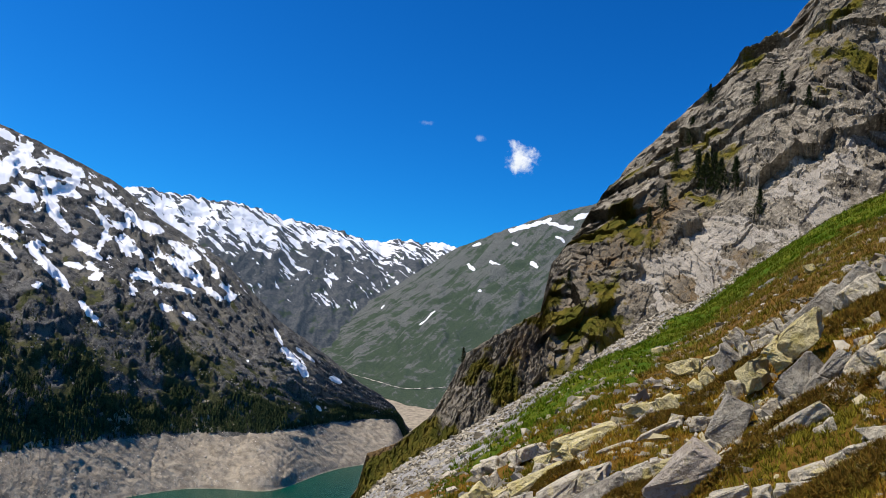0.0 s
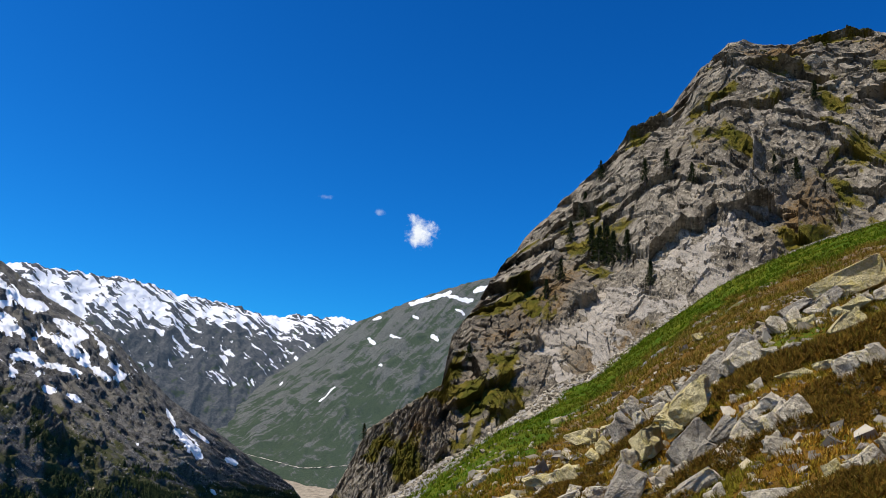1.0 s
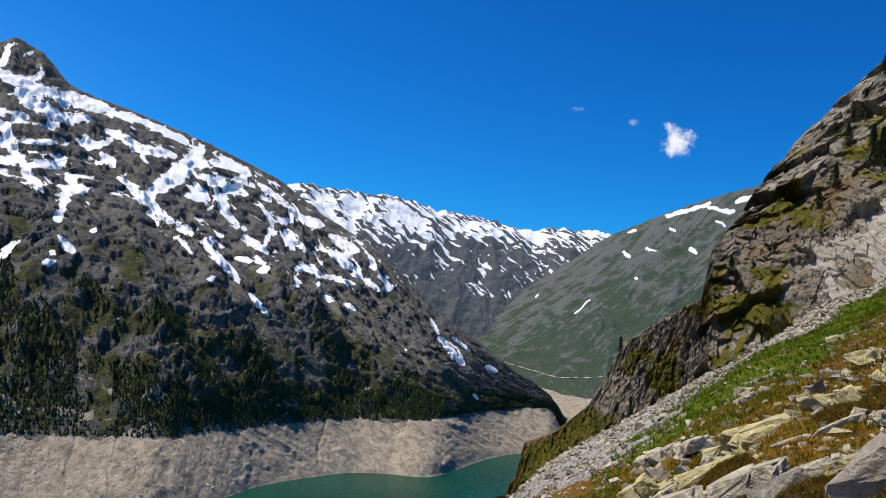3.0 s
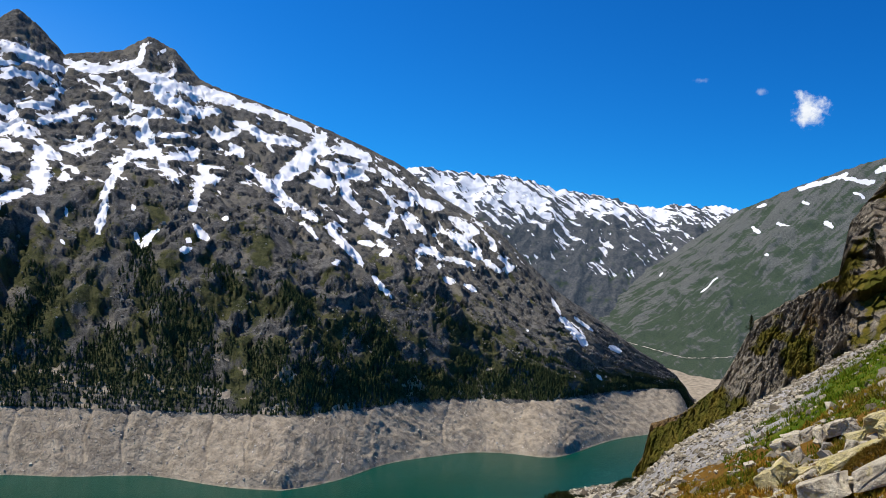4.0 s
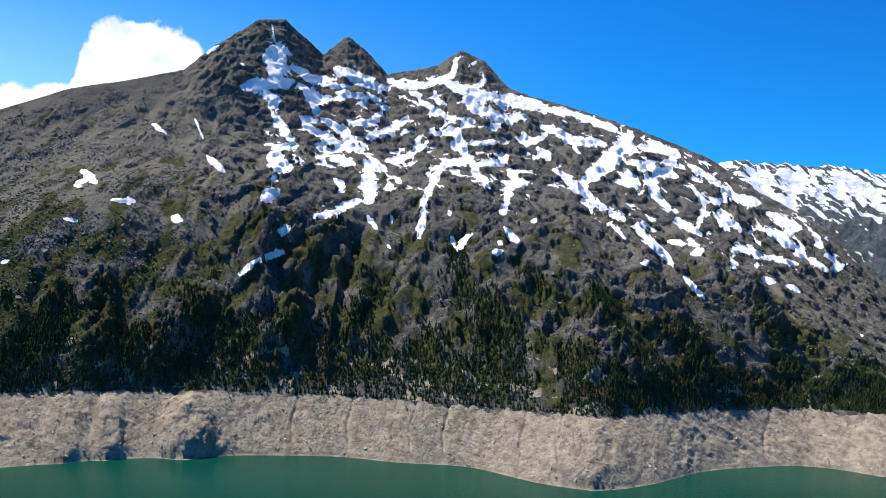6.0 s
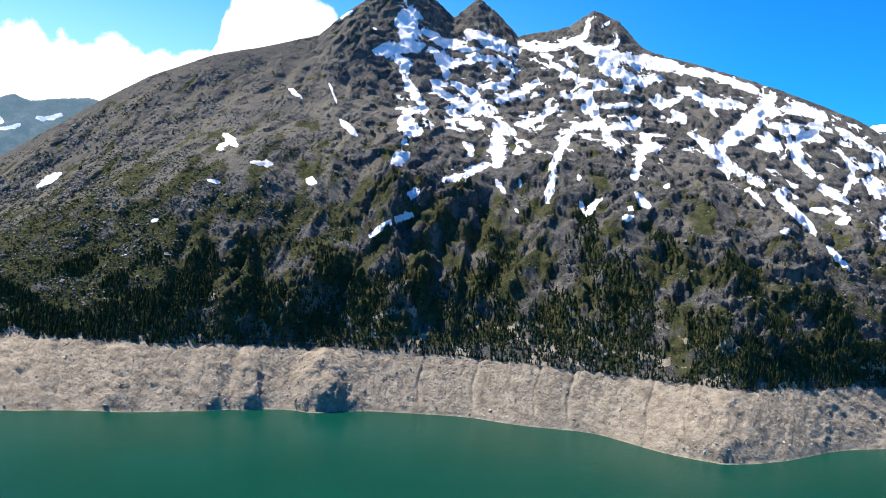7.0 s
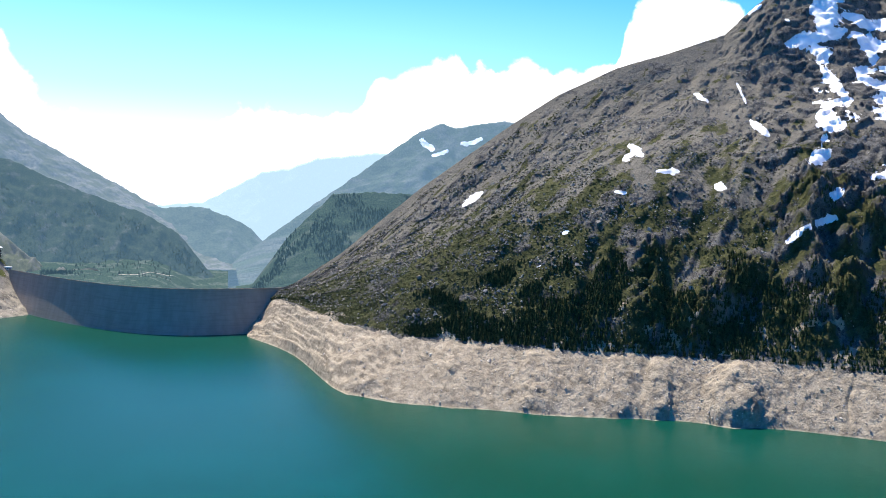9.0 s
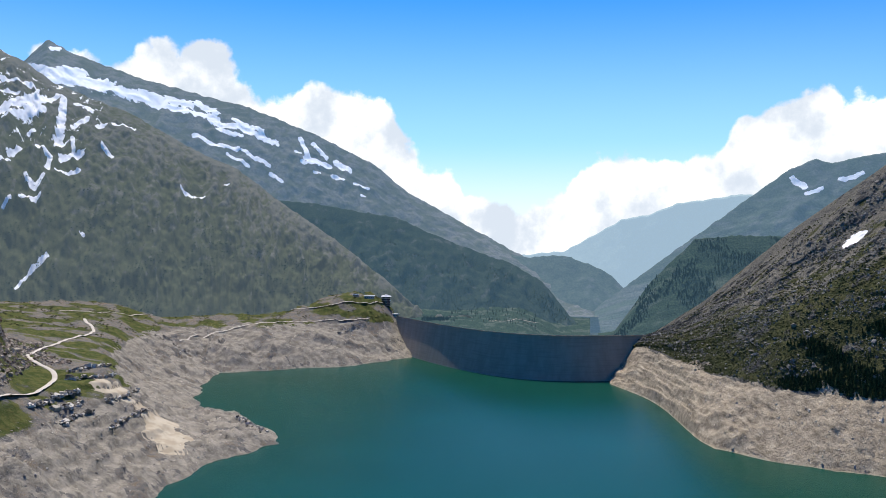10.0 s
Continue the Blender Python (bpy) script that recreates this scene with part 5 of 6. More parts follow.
NEEDLES = island_material("conifer_needles", [(0.02, 0.031, 0.013), (0.036, 0.05, 0.02), (0.055, 0.066, 0.027)], 0.9, 0.4)
n = 19000
h = RNG.uniform(5, 13, n)
places = on_main(n, stands)
tagged(scatter("forest", CONIFERS, places - np.array([0, 0, 0.8]), np.stack([h * 0.95, h * 0.95, h], -1), turns(n, 0.04), NEEDLES), "dark conifer forest on the lower mountain slope", "forest", kind="stuff")
scrub = step(fbm(arc / 60, along / 80, 4, 211) + 0.35 * step(az, 48, 60) + 0.55 * step(az, 60, 66) + 0.3 - 1.1 * step(s, 0.1, 0.75), 0.0, 0.5) * clear
PINE = island_material("dwarf_pine", [(0.042, 0.052, 0.024), (0.07, 0.078, 0.036), (0.115, 0.113, 0.055)], 0.95, 0.5)
n = 26000
w = RNG.uniform(1.8, 5.2, n)
tagged(scatter("scrub", BUSHES, on_main(n, scrub), np.stack([w, w, w * 0.6], -1), turns(n), PINE), "dwarf pine scrub on the mountain slope", "scrub", kind="stuff")
RUBBLE = island_material("bank_rubble", [(0.34, 0.3, 0.26), (0.5, 0.44, 0.37), (0.62, 0.55, 0.46)], 0.95, 0.5)
bare = (MAIN["rows"] > 0.02) & (MAIN["rows"] < 1.0)
n = 7000
w = RNG.gamma(1.6, 0.6, n) + 0.5
tagged(scatter("bank_rubble", STONES, on_main(n, bare * (0.4 + step(fbm(arc / 60, MAIN["rows"] * 3, 3, 221), -0.1, 0.5))), np.stack([w, w, w * 0.8], -1), turns(n, 0.6), RUBBLE), "pale boulders and rubble on the bare lake bank", "rubble", kind="stuff")
TALUS = island_material("talus_rock", [(0.12, 0.112, 0.1), (0.2, 0.188, 0.168), (0.3, 0.28, 0.25)], 0.95, 0.5)
rocky = clear * (1 - 0.9 * step(stands, 0.0, 0.3)) * (0.15 + step(fbm(arc / 110, along / 150, 3, 231), 0.0, 0.4)) * step(s, 0.98, 0.8) * (1 + 1.6 * step(az, 50, 55))
n = 24000
w = RNG.gamma(2.0, 1.0, n) + 0.8
tagged(scatter("talus", STONES, on_main(n, rocky), np.stack([w, w, w * 0.8], -1), turns(n, 0.6), TALUS), "grey rock rubble strewn over the mountainside", "rubble", kind="stuff")


# woods beyond the dam, sunlit haze painted on the needles as blue emission
HAZED_NEEDLES, N = material("hazed_needles")
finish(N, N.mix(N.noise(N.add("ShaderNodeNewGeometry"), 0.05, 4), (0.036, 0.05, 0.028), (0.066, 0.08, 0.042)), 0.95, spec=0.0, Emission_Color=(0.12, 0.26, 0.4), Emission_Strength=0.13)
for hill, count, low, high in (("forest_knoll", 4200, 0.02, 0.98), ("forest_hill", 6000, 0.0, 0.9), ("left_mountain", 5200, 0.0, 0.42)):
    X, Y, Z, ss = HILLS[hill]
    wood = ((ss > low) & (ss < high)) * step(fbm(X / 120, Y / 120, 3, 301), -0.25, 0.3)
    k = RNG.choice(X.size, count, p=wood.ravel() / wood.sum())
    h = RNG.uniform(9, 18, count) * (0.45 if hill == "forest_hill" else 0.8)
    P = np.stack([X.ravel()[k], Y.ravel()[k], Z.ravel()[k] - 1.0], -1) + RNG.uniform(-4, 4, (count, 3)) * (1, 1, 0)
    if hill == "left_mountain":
        tagged(scatter("scrub", BUSHES, P, np.stack([h * 0.42, h * 0.42, h * 0.26], -1), turns(count), HAZED_NEEDLES), "dark scrub on the lower mountainside beyond the road", "scrub", kind="stuff")
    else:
        tagged(scatter("forest", CONIFERS, P, np.stack([h, h, h], -1), turns(count, 0.04), HAZED_NEEDLES), "dark conifer woods on the valley side beyond the dam", "forest", kind="stuff")


# trees beyond the dam's crest, with the same painted haze
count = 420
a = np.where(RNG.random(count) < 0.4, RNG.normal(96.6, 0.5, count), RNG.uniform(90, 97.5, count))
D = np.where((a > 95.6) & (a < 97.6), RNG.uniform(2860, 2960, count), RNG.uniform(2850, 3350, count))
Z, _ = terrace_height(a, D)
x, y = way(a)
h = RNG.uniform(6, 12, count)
tagged(scatter("forest", CONIFERS, np.stack([x * D, y * D, Z - 0.8], -1), np.stack([h, h, h], -1), turns(count, 0.04), HAZED_NEEDLES), "scattered dark conifers on the meadow beyond the dam", "forest", kind="stuff")


# boulders on the far bank
def on_bank(count, a0, a1, d0, d1, keep):
    az, D = RNG.uniform(a0, a1, count * 6), RNG.uniform(d0, d1, count * 6)
    Z, d = bank_height(az, D)
    good = (d > 6) & keep(az, D, Z)
    x, y = way(az)
    return np.stack([x * D, y * D, Z], -1)[good][:count]


P = on_bank(6000, 98, 124, 900, 2900, lambda a, D, Z: (Z < FULL + 10) & (fbm(a * 2, D / 60, 3, 241) > -0.1))
w = RNG.gamma(1.2, 0.7, len(P)) + 0.4
tagged(scatter("bank_rubble", STONES, P, np.stack([w * 1.3, w, w * 0.45], -1), turns(len(P), 0.5), RUBBLE), "pale boulders strewn over the quarried bank", "rubble", kind="stuff")
KNOLL_ROCK = island_material("knoll_rock", [(0.16, 0.13, 0.105), (0.28, 0.23, 0.185), (0.42, 0.37, 0.31)], 0.9, 0.5)
P = on_bank(4500, 118.5, 126, 1250, 1950, lambda a, D, Z: Z > 140)
w = RNG.gamma(1.5, 1.4, len(P)) + 0.8
tagged(scatter("talus", STONES, P, np.stack([w * 1.3, w, w * 0.7], -1), turns(len(P), 0.5), KNOLL_ROCK), "grey and reddish blocks of a rocky knoll above the road", "rubble", kind="stuff")
# quarried ledges: blocks along the steps of the bank
QUARRY = island_material("quarried_blocks", [(0.11, 0.1, 0.085), (0.26, 0.235, 0.195), (0.42, 0.385, 0.325), (0.62, 0.58, 0.51)], 0.9, 0.5)


LEDGES = [[(119.6, -0.1349), (118.3, -0.1302), (117.1, -0.1295)], [(119.6, -0.1416), (118.1, -0.1420), (116.7, -0.1401)], [(120.4, -0.1601), (118.9, -0.1544)], [(120.5, -0.1733), (118.7, -0.1684)], [(119.5, -0.1840), (118.2, -0.1782)], [(121.6, -0.1687), (120.5, -0.1643)], [(117.1, -0.1975), (116.2, -0.1867), (114.9, -0.1784)], [(117.4, -0.1668), (116.5, -0.1652), (115.6, -0.1571)], [(119.8, -0.1909), (119.4, -0.1841)]]


def rock_wall(points, tall):
    """A broken quarry face: blocks stacked in courses along a line over the bank."""
    foot = []
    for (a0, r0), (a1, r1) in zip(points[:-1], points[1:]):
        foot += [tuple(meet(a0 + (a1 - a0) * f, r0 + (r1 - r0) * f)) for f in np.linspace(0, 1, 14)]
    foot = np.array(foot)
    pick = RNG.integers(0, len(foot), 24 * len(points))
    P = foot[pick] + RNG.normal(0, 1, (len(pick), 3)) * (3.0, 3.0, 0)
    P[:, 2] += RNG.uniform(-0.2, 0.45, len(pick)) * tall
    w = RNG.gamma(2.2, 1.15, len(pick)) + 1.6
    return tagged(scatter("rock_ledge", STONES, P, np.stack([w * 1.7, w * 1.3, w * 0.8], -1), turns(len(P), 0.2), QUARRY), "broken pale and dark rock blocks of a quarried ledge", "rocks", kind="stuff")


for k, points in enumerate(LEDGES):
    rock_wall(points, 9 - (k % 3))
P = np.concatenate([np.array([tuple(meet(a0 + (a1 - a0) * f + RNG.normal(0, 0.12), r0 + (r1 - r0) * f + RNG.normal(0, 0.002))) for f in np.linspace(0, 1, 110)])
                    for a0, r0, a1, r1 in ((115.0, -0.09, 112.0, -0.122), (103.0, -0.095, 101.0, -0.088), (109.4, -0.19, 107.6, -0.208))])
w = RNG.gamma(1.8, 1.2, len(P)) + 0.8
tagged(scatter("rock_ledge", STONES, P, np.stack([w * 1.3, w, w * 0.9], -1), turns(len(P), 0.4), QUARRY), "band of pale rock outcrops on the bare bank", "rocks", kind="stuff")
P = on_bank(2500, 97, 124, 2200, 3080, lambda a, D, Z: (Z > FULL + 12) & (fbm(a, D / 90, 3, 251) > 0.05))
w = RNG.uniform(2.5, 6.5, len(P))
tagged(scatter("scrub", BUSHES, P, np.stack([w, w, w * 0.6], -1), turns(len(P)), PINE), "dark scrub beside the road and dam", "scrub", kind="stuff")


# scree below the cliff, and grass
def on_slope(count, a0, a1, near, far, keep):
    az, r = RNG.uniform(a0, a1, count * 8), near + (far - near) * RNG.uniform(0, 1, count * 8) ** 1.2
    good = keep(az, r)
    az, r = az[good][:count], r[good][:count]
    x, y = way(az)
    return np.stack([x * r, y * r, slope_height(az, r)], -1), r


SCREE_ROCK = island_material("scree_rock", [(0.12, 0.1, 0.07), (0.26, 0.225, 0.16), (0.45, 0.395, 0.29)], 0.9, 6.0)
scree_edge = curve(SCREE)
P, r = on_slope(52000, -37, 13, 9, 136, lambda a, r: (r > scree_edge(a) + 6 * fbm(a * 2, r / 9, 3, 261)) & (r < 134))
w = (RNG.gamma(1.3, 0.085, len(P)) + 0.08) * np.clip(r / 70, 0.25, 1.0)
tagged(scatter("scree", STONES, P, np.stack([w * 1.5, w, w * 0.6], -1), turns(len(P), 0.5), SCREE_ROCK), "grey slabby scree below the cliff", "scree", kind="stuff")
P, r = on_slope(2600, -37, 8, 4, 30, lambda a, r: (r > 5) & (r < 30) & (fbm(a / 3, r / 4, 3, 265) > 0.0))
w = (RNG.gamma(1.6, 0.035, len(P)) + 0.03) * np.clip(r / 15, 0.35, 1.2)
tagged(scatter("stones", STONES, P, np.stack([w * 1.4, w, w * 0.6], -1), turns(len(P), 0.4), SCREE_ROCK), "small grey stones between the boulders", "stones", kind="stuff")
HEATH = island_material("heather", [(0.19, 0.085, 0.009), (0.34, 0.155, 0.016), (0.21, 0.165, 0.013), (0.44, 0.26, 0.04)], 0.9, 3.0, (1.1, (0.16, 0.15, 0.014)))
P, r = on_slope(62000, -37, 8, 3, 22, lambda a, r: r < 16 + 8 * fbm(a / 5, r / 5, 3, 271))
w = RNG.uniform(0.02, 0.05, len(P)) * (0.6 + r / 10)
tagged(scatter("heather", TUFTS, P, np.stack([w * 1.4, w * 1.4, w], -1), turns(len(P), 0.3), HEATH), "brown and green heather tufts between boulders", "heather", kind="stuff")
MEADOW = island_material("alpine_grass", [(0.055, 0.115, 0.005), (0.09, 0.15, 0.007), (0.14, 0.155, 0.01)], 0.9, 2.0, (5.0, (0.12, 0.12, 0.012)))
DRY = island_material("dry_grass", [(0.17, 0.105, 0.015), (0.24, 0.13, 0.02), (0.14, 0.12, 0.012), (0.32, 0.22, 0.06)], 0.9, 2.0, (3.0, (0.14, 0.125, 0.01)))
P, r = on_slope(22000, -37, -0.5, 12, 115, lambda a, r: (r > 0.4 * scree_edge(a) + 9 * fbm(a / 2, r / 8, 3, 275)) & (r > 14) & (r < scree_edge(a) + 2))
w = RNG.uniform(0.04, 0.1, len(P)) * (0.7 + r / 30)
tagged(scatter("grass", TUFTS, P, np.stack([w * 1.5, w * 1.5, w], -1), turns(len(P), 0.3), MEADOW), "bright green alpine grass strip below the scree", "grass", kind="stuff")
P, r = on_slope(20000, -37, 1, 11, 90, lambda a, r: (r < 0.45 * scree_edge(a) + 9 * fbm(a / 2, r / 8, 3, 275)) & (r > 12))
w = RNG.uniform(0.04, 0.1, len(P)) * (0.7 + r / 30)
tagged(scatter("grass", TUFTS, P, np.stack([w * 1.5, w * 1.5, w], -1), turns(len(P), 0.3), DRY), "dry brown and green grass above the boulders", "grass", kind="stuff")


# ---- boulders ----
def stone_material(name, dark, light, lichen, share):
    m, N = material(name)
    p = N.add("ShaderNodeNewGeometry")
    r = N.add("ShaderNodeObjectInfo", 5)
    fine, mid = N.noise(p, 22.0, 6, 0.7), N.noise(p, 5.0, 5, 0.6)
    c = N.mix(N.ramp(mid, 0.35, 0.65), dark, light)
    c = N.mix(N.math("MULTIPLY", N.ramp(fine, 0.52, 0.64), 0.6), c, tuple(0.35 * x for x in dark))
    c = N.mix(N.math("MULTIPLY", N.ramp(N.noise(p, 7.0, 6, 0.7), 0.62 - share * 0.3, 0.72 - share * 0.25), 0.85), c, lichen)
    c = N.mix(N.math("MULTIPLY", r, 0.35), c, tuple(0.7 * x for x in light))
    finish(N, c, 0.95, N.math("MULTIPLY_ADD", mid, 1.5, fine), 1.0, 0.07, spec=0.03)
    return m


GREY = stone_material("grey_boulder", (0.45, 0.385, 0.28), (0.8, 0.71, 0.53), (0.66, 0.55, 0.25), 0.3)
YELLOW = stone_material("lichen_boulder", (0.5, 0.42, 0.21), (0.78, 0.67, 0.37), (0.6, 0.49, 0.16), 0.45)
DARK = stone_material("dark_boulder", (0.23, 0.2, 0.155), (0.5, 0.45, 0.355), (0.32, 0.3, 0.18), 0.1)
PINK = stone_material("pink_boulder", (0.4, 0.33, 0.26), (0.58, 0.5, 0.4), (0.52, 0.43, 0.18), 0.25)


def boulder_mesh(seed, mat):
    """An angular block, cracked into one to three pieces with chipped edges."""
    g = np.random.default_rng(seed)
    bm = bmesh.new()
    cuts = [-0.5] + sorted(g.uniform(-0.3, 0.3, int(g.integers(0, 3)))) + [0.5]
    for x0, x1 in zip(cuts[:-1], cuts[1:]):
        piece = bmesh.new()
        shift, lean = g.normal(0, 0.05, 3), g.uniform(-0.3, 0.3)
        for x in (x0, x1 - 0.03):
            for y in (-0.5, 0.5):
                for z in (-0.5, 0.5):
                    corner = np.array([x + lean * 0.4 * z, y, z]) * (1, g.uniform(0.7, 1.0), g.uniform(0.65, 1.0)) + g.normal(0, 0.05, 3) + shift
                    inward = np.sign((x0 + x1) / 2 - x), -np.sign(y), -np.sign(z)
                    for axis in range(3):
                        off = np.zeros(3)
                        off[axis] = inward[axis] * g.uniform(0.02, 0.2) * ((x1 - x0) if axis == 0 else 1)
                        piece.verts.new(corner + off)
        bmesh.ops.convex_hull(piece, input=piece.verts[:])
        bmesh.ops.delete(piece, geom=[v for v in piece.verts if not v.link_faces], context="VERTS")
        bmesh.ops.subdivide_edges(piece, edges=piece.edges[:], cuts=2, use_grid_fill=True)
        for v in piece.verts:
            p = v.co + Vector((seed * 3.1, 0, 0))
            v.co += Vector((noise.noise(p * 5), noise.noise(p * 5 + Vector((7, 0, 0))), noise.noise(p * 5 + Vector((0, 7, 0))))) * 0.06
            v.co += Vector((noise.noise(p * 13), noise.noise(p * 13 + Vector((7, 0, 0))), noise.noise(p * 13 + Vector((0, 7, 0))))) * 0.035
        joined = bpy.data.meshes.new("piece")
        piece.to_mesh(joined)
        piece.free()
        bm.from_mesh(joined)
        bpy.data.meshes.remove(joined)
    mesh = bpy.data.meshes.new("boulder")
    bm.to_mesh(mesh)
    bm.free()
    mesh.materials.append(mat)
    return mesh


TONES = [GREY, YELLOW, DARK, PINK]
WORDS = ["weathered grey boulder lying in the heather", "yellow lichen-covered slab on the boulder slope", "dark slanted rock slab among boulders", "pinkish lichen-spotted boulder on the slope"]
BLOCKS = [[boulder_mesh(17 * t + i, m) for i in range(9)] for t, m in enumerate(TONES)]


def boulder(az, r, wide, high, tilt, tone, k, lift=None):
    mesh = BLOCKS[tone][k % 9]
    x, y = way(az)
    z = float(slope_height(np.array([az]), np.array([r]))[0])
    ob = new("boulder", mesh)
    spin = (k * 67) % 24 - 12 + (180 if k % 2 else 0)
    ob.matrix_world = pose(x * r, y * r, z + (0.24 * high if lift is None else lift), 0, 0, az) @ pose(0, 0, 0, 0, -tilt, 0) @ pose(0, 0, 0, 0, 0, spin) @ Matrix.Diagonal((wide * 1.08, max(min(wide * 0.75, high * 2.2), high * 0.9), high * 1.2, 1))
    return tagged(ob, WORDS[tone], "boulder", group="boulders on the slope")


KEY_ROCKS = [(-21.4, 10.6, 0.89, 0.29, 41, 1, 0.23), (-22.2, 9.1, 0.42, 0.27, 55, 2, 0.17), (-23.5, 8.8, 0.46, 0.17, 56, 2, 0.14), (-24.7, 8.1, 0.42, 0.17, 54, 0, 0.13), (-25.8, 8.8, 0.45, 0.2, 47, 0, 0.14), (-26.3, 8.2, 0.38, 0.15, 50, 0, 0.12), (-27.5, 8.0, 0.33, 0.23, 40, 0, 0.12), (-26.4, 7.7, 0.13, 0.09, 40, 0, 0.05), (-23.3, 13.8, 0.8, 0.31, 46, 2, 0.23), (-24.8, 13.7, 0.64, 0.3, 54, 2, 0.22), (-25.5, 13.2, 0.45, 0.33, 41, 0, 0.18), (-27.5, 16.3, 0.49, 0.27, 25, 0, 0.14), (-28.8, 16.0, 0.41, 0.14, 14, 1, 0.07), (-28.4, 18.7, 0.58, 0.22, 31, 2, 0.14)]
KEY_ROCKS += [(-29.7, 17.8, 0.43, 0.23, 37, 0, 0.14), (-31.2, 19.8, 1.34, 0.44, 23, 1, 0.27), (-31.3, 16.7, 0.52, 0.2, 30, 1, 0.13), (-31.0, 14.0, 0.5, 0.22, 42, 1, 0.15), (-32.8, 17.3, 0.55, 0.2, 24, 0, 0.12), (-28.5, 10.9, 0.53, 0.08, 19, 1, 0.06), (-27.6, 13.1, 0.44, 0.1, 14, 0, 0.06), (-29.2, 12.6, 0.37, 0.11, 7, 0, 0.05), (-31.4, 9.3, 0.45, 0.28, 30, 0, 0.14), (-18.4, 13.7, 0.5, 0.43, 46, 2, 0.22), (-18.6, 18.4, 0.34, 0.22, 50, 0, 0.13), (-19.7, 13.0, 0.39, 0.25, 29, 0, 0.13), (-20.6, 14.5, 0.36, 0.21, 35, 0, 0.12), (-16.2, 17.3, 0.76, 0.25, 20, 1, 0.13)]
KEY_ROCKS += [(-16.8, 13.3, 0.31, 0.21, 55, 1, 0.13), (-14.8, 12.7, 0.24, 0.25, 27, 1, 0.1), (-21.9, 15.9, 0.3, 0.1, 16, 0, 0.05), (-19.0, 10.9, 0.33, 0.21, 13, 0, 0.08), (-20.1, 9.1, 0.12, 0.13, 30, 0, 0.06), (-20.8, 9.1, 0.13, 0.15, 28, 0, 0.06), (-21.5, 8.8, 0.13, 0.13, 26, 0, 0.05), (-22.3, 8.4, 0.13, 0.11, 26, 0, 0.05), (-20.3, 8.4, 0.11, 0.12, 30, 0, 0.05), (-21.8, 7.5, 0.38, 0.11, 38, 0, 0.09), (-20.8, 7.5, 0.24, 0.12, 40, 0, 0.07), (-18.3, 8.9, 0.39, 0.25, 69, 2, 0.17), (-16.9, 10.0, 0.28, 0.13, 13, 0, 0.05), (-27.0, 6.3, 0.43, 0.08, 14, 0, 0.04)]
KEY_ROCKS += [(-26.0, 6.4, 0.18, 0.03, 11, 0, 0.02), (-29.3, 6.5, 0.1, 0.09, 30, 1, 0.04), (-30.5, 6.5, 0.17, 0.06, 25, 0, 0.03), (-31.7, 6.6, 0.21, 0.13, 34, 0, 0.06), (-32.9, 6.7, 0.17, 0.09, 25, 1, 0.04), (-33.0, 7.0, 0.15, 0.16, 22, 0, 0.06), (-25.5, 6.2, 0.32, 0.05, 23, 0, 0.04), (-23.5, 17.5, 0.29, 0.16, 37, 0, 0.09), (-25.8, 10.9, 0.15, 0.11, 29, 0, 0.05), (-30.3, 19.3, 0.4, 0.2, 36, 2, 0.12), (-10.0, 13.0, 0.84, 0.21, 24, 1, 0.13), (-6.5, 15.3, 0.57, 0.2, 27, 0, 0.12), (-9.1, 11.9, 0.78, 0.23, 23, 1, 0.14), (-13.9, 13.9, 0.76, 0.25, 15, 1, 0.12)]
KEY_ROCKS += [(-13.5, 10.3, 0.8, 0.05, 28, 0, 0.09), (-7.8, 9.2, 1.08, 0.19, 27, 0, 0.16), (-7.0, 11.0, 0.66, 0.14, 28, 1, 0.11), (-4.3, 14.7, 0.26, 0.24, 37, 0, 0.11), (-4.9, 12.5, 0.29, 0.16, 24, 1, 0.08), (-3.0, 12.4, 0.43, 0.24, 40, 1, 0.14), (-4.2, 16.2, 0.65, 0.21, 25, 0, 0.12), (-10.7, 8.0, 0.42, 0.16, 36, 2, 0.1), (-13.4, 8.6, 0.3, 0.14, 29, 0, 0.07), (-14.5, 8.6, 0.35, 0.14, 21, 1, 0.07), (-15.7, 7.3, 0.52, 0.23, 53, 3, 0.16), (-16.6, 8.8, 0.34, 0.14, 27, 0, 0.08), (-16.7, 10.0, 0.24, 0.09, 16, 0, 0.04), (-22.5, 6.2, 0.29, 0.07, 27, 0, 0.05)]
KEY_ROCKS += [(-22.7, 6.0, 0.26, 0.05, 13, 0, 0.02), (-24.6, 6.0, 0.22, 0.09, 27, 1, 0.04), (-20.6, 6.1, 0.23, 0.08, 18, 0, 0.04), (-17.8, 6.5, 0.3, 0.11, 24, 0, 0.05), (-19.8, 5.9, 0.19, 0.08, 22, 0, 0.04), (-26.3, 5.6, 0.15, 0.03, 16, 1, 0.01), (-7.5, 9.6, 0.36, 0.14, 25, 0, 0.07), (-11.1, 8.4, 0.2, 0.1, 29, 0, 0.05)]
count = 0
for *row, lift in KEY_ROCKS:
    boulder(*row, count, lift)
    count += 1
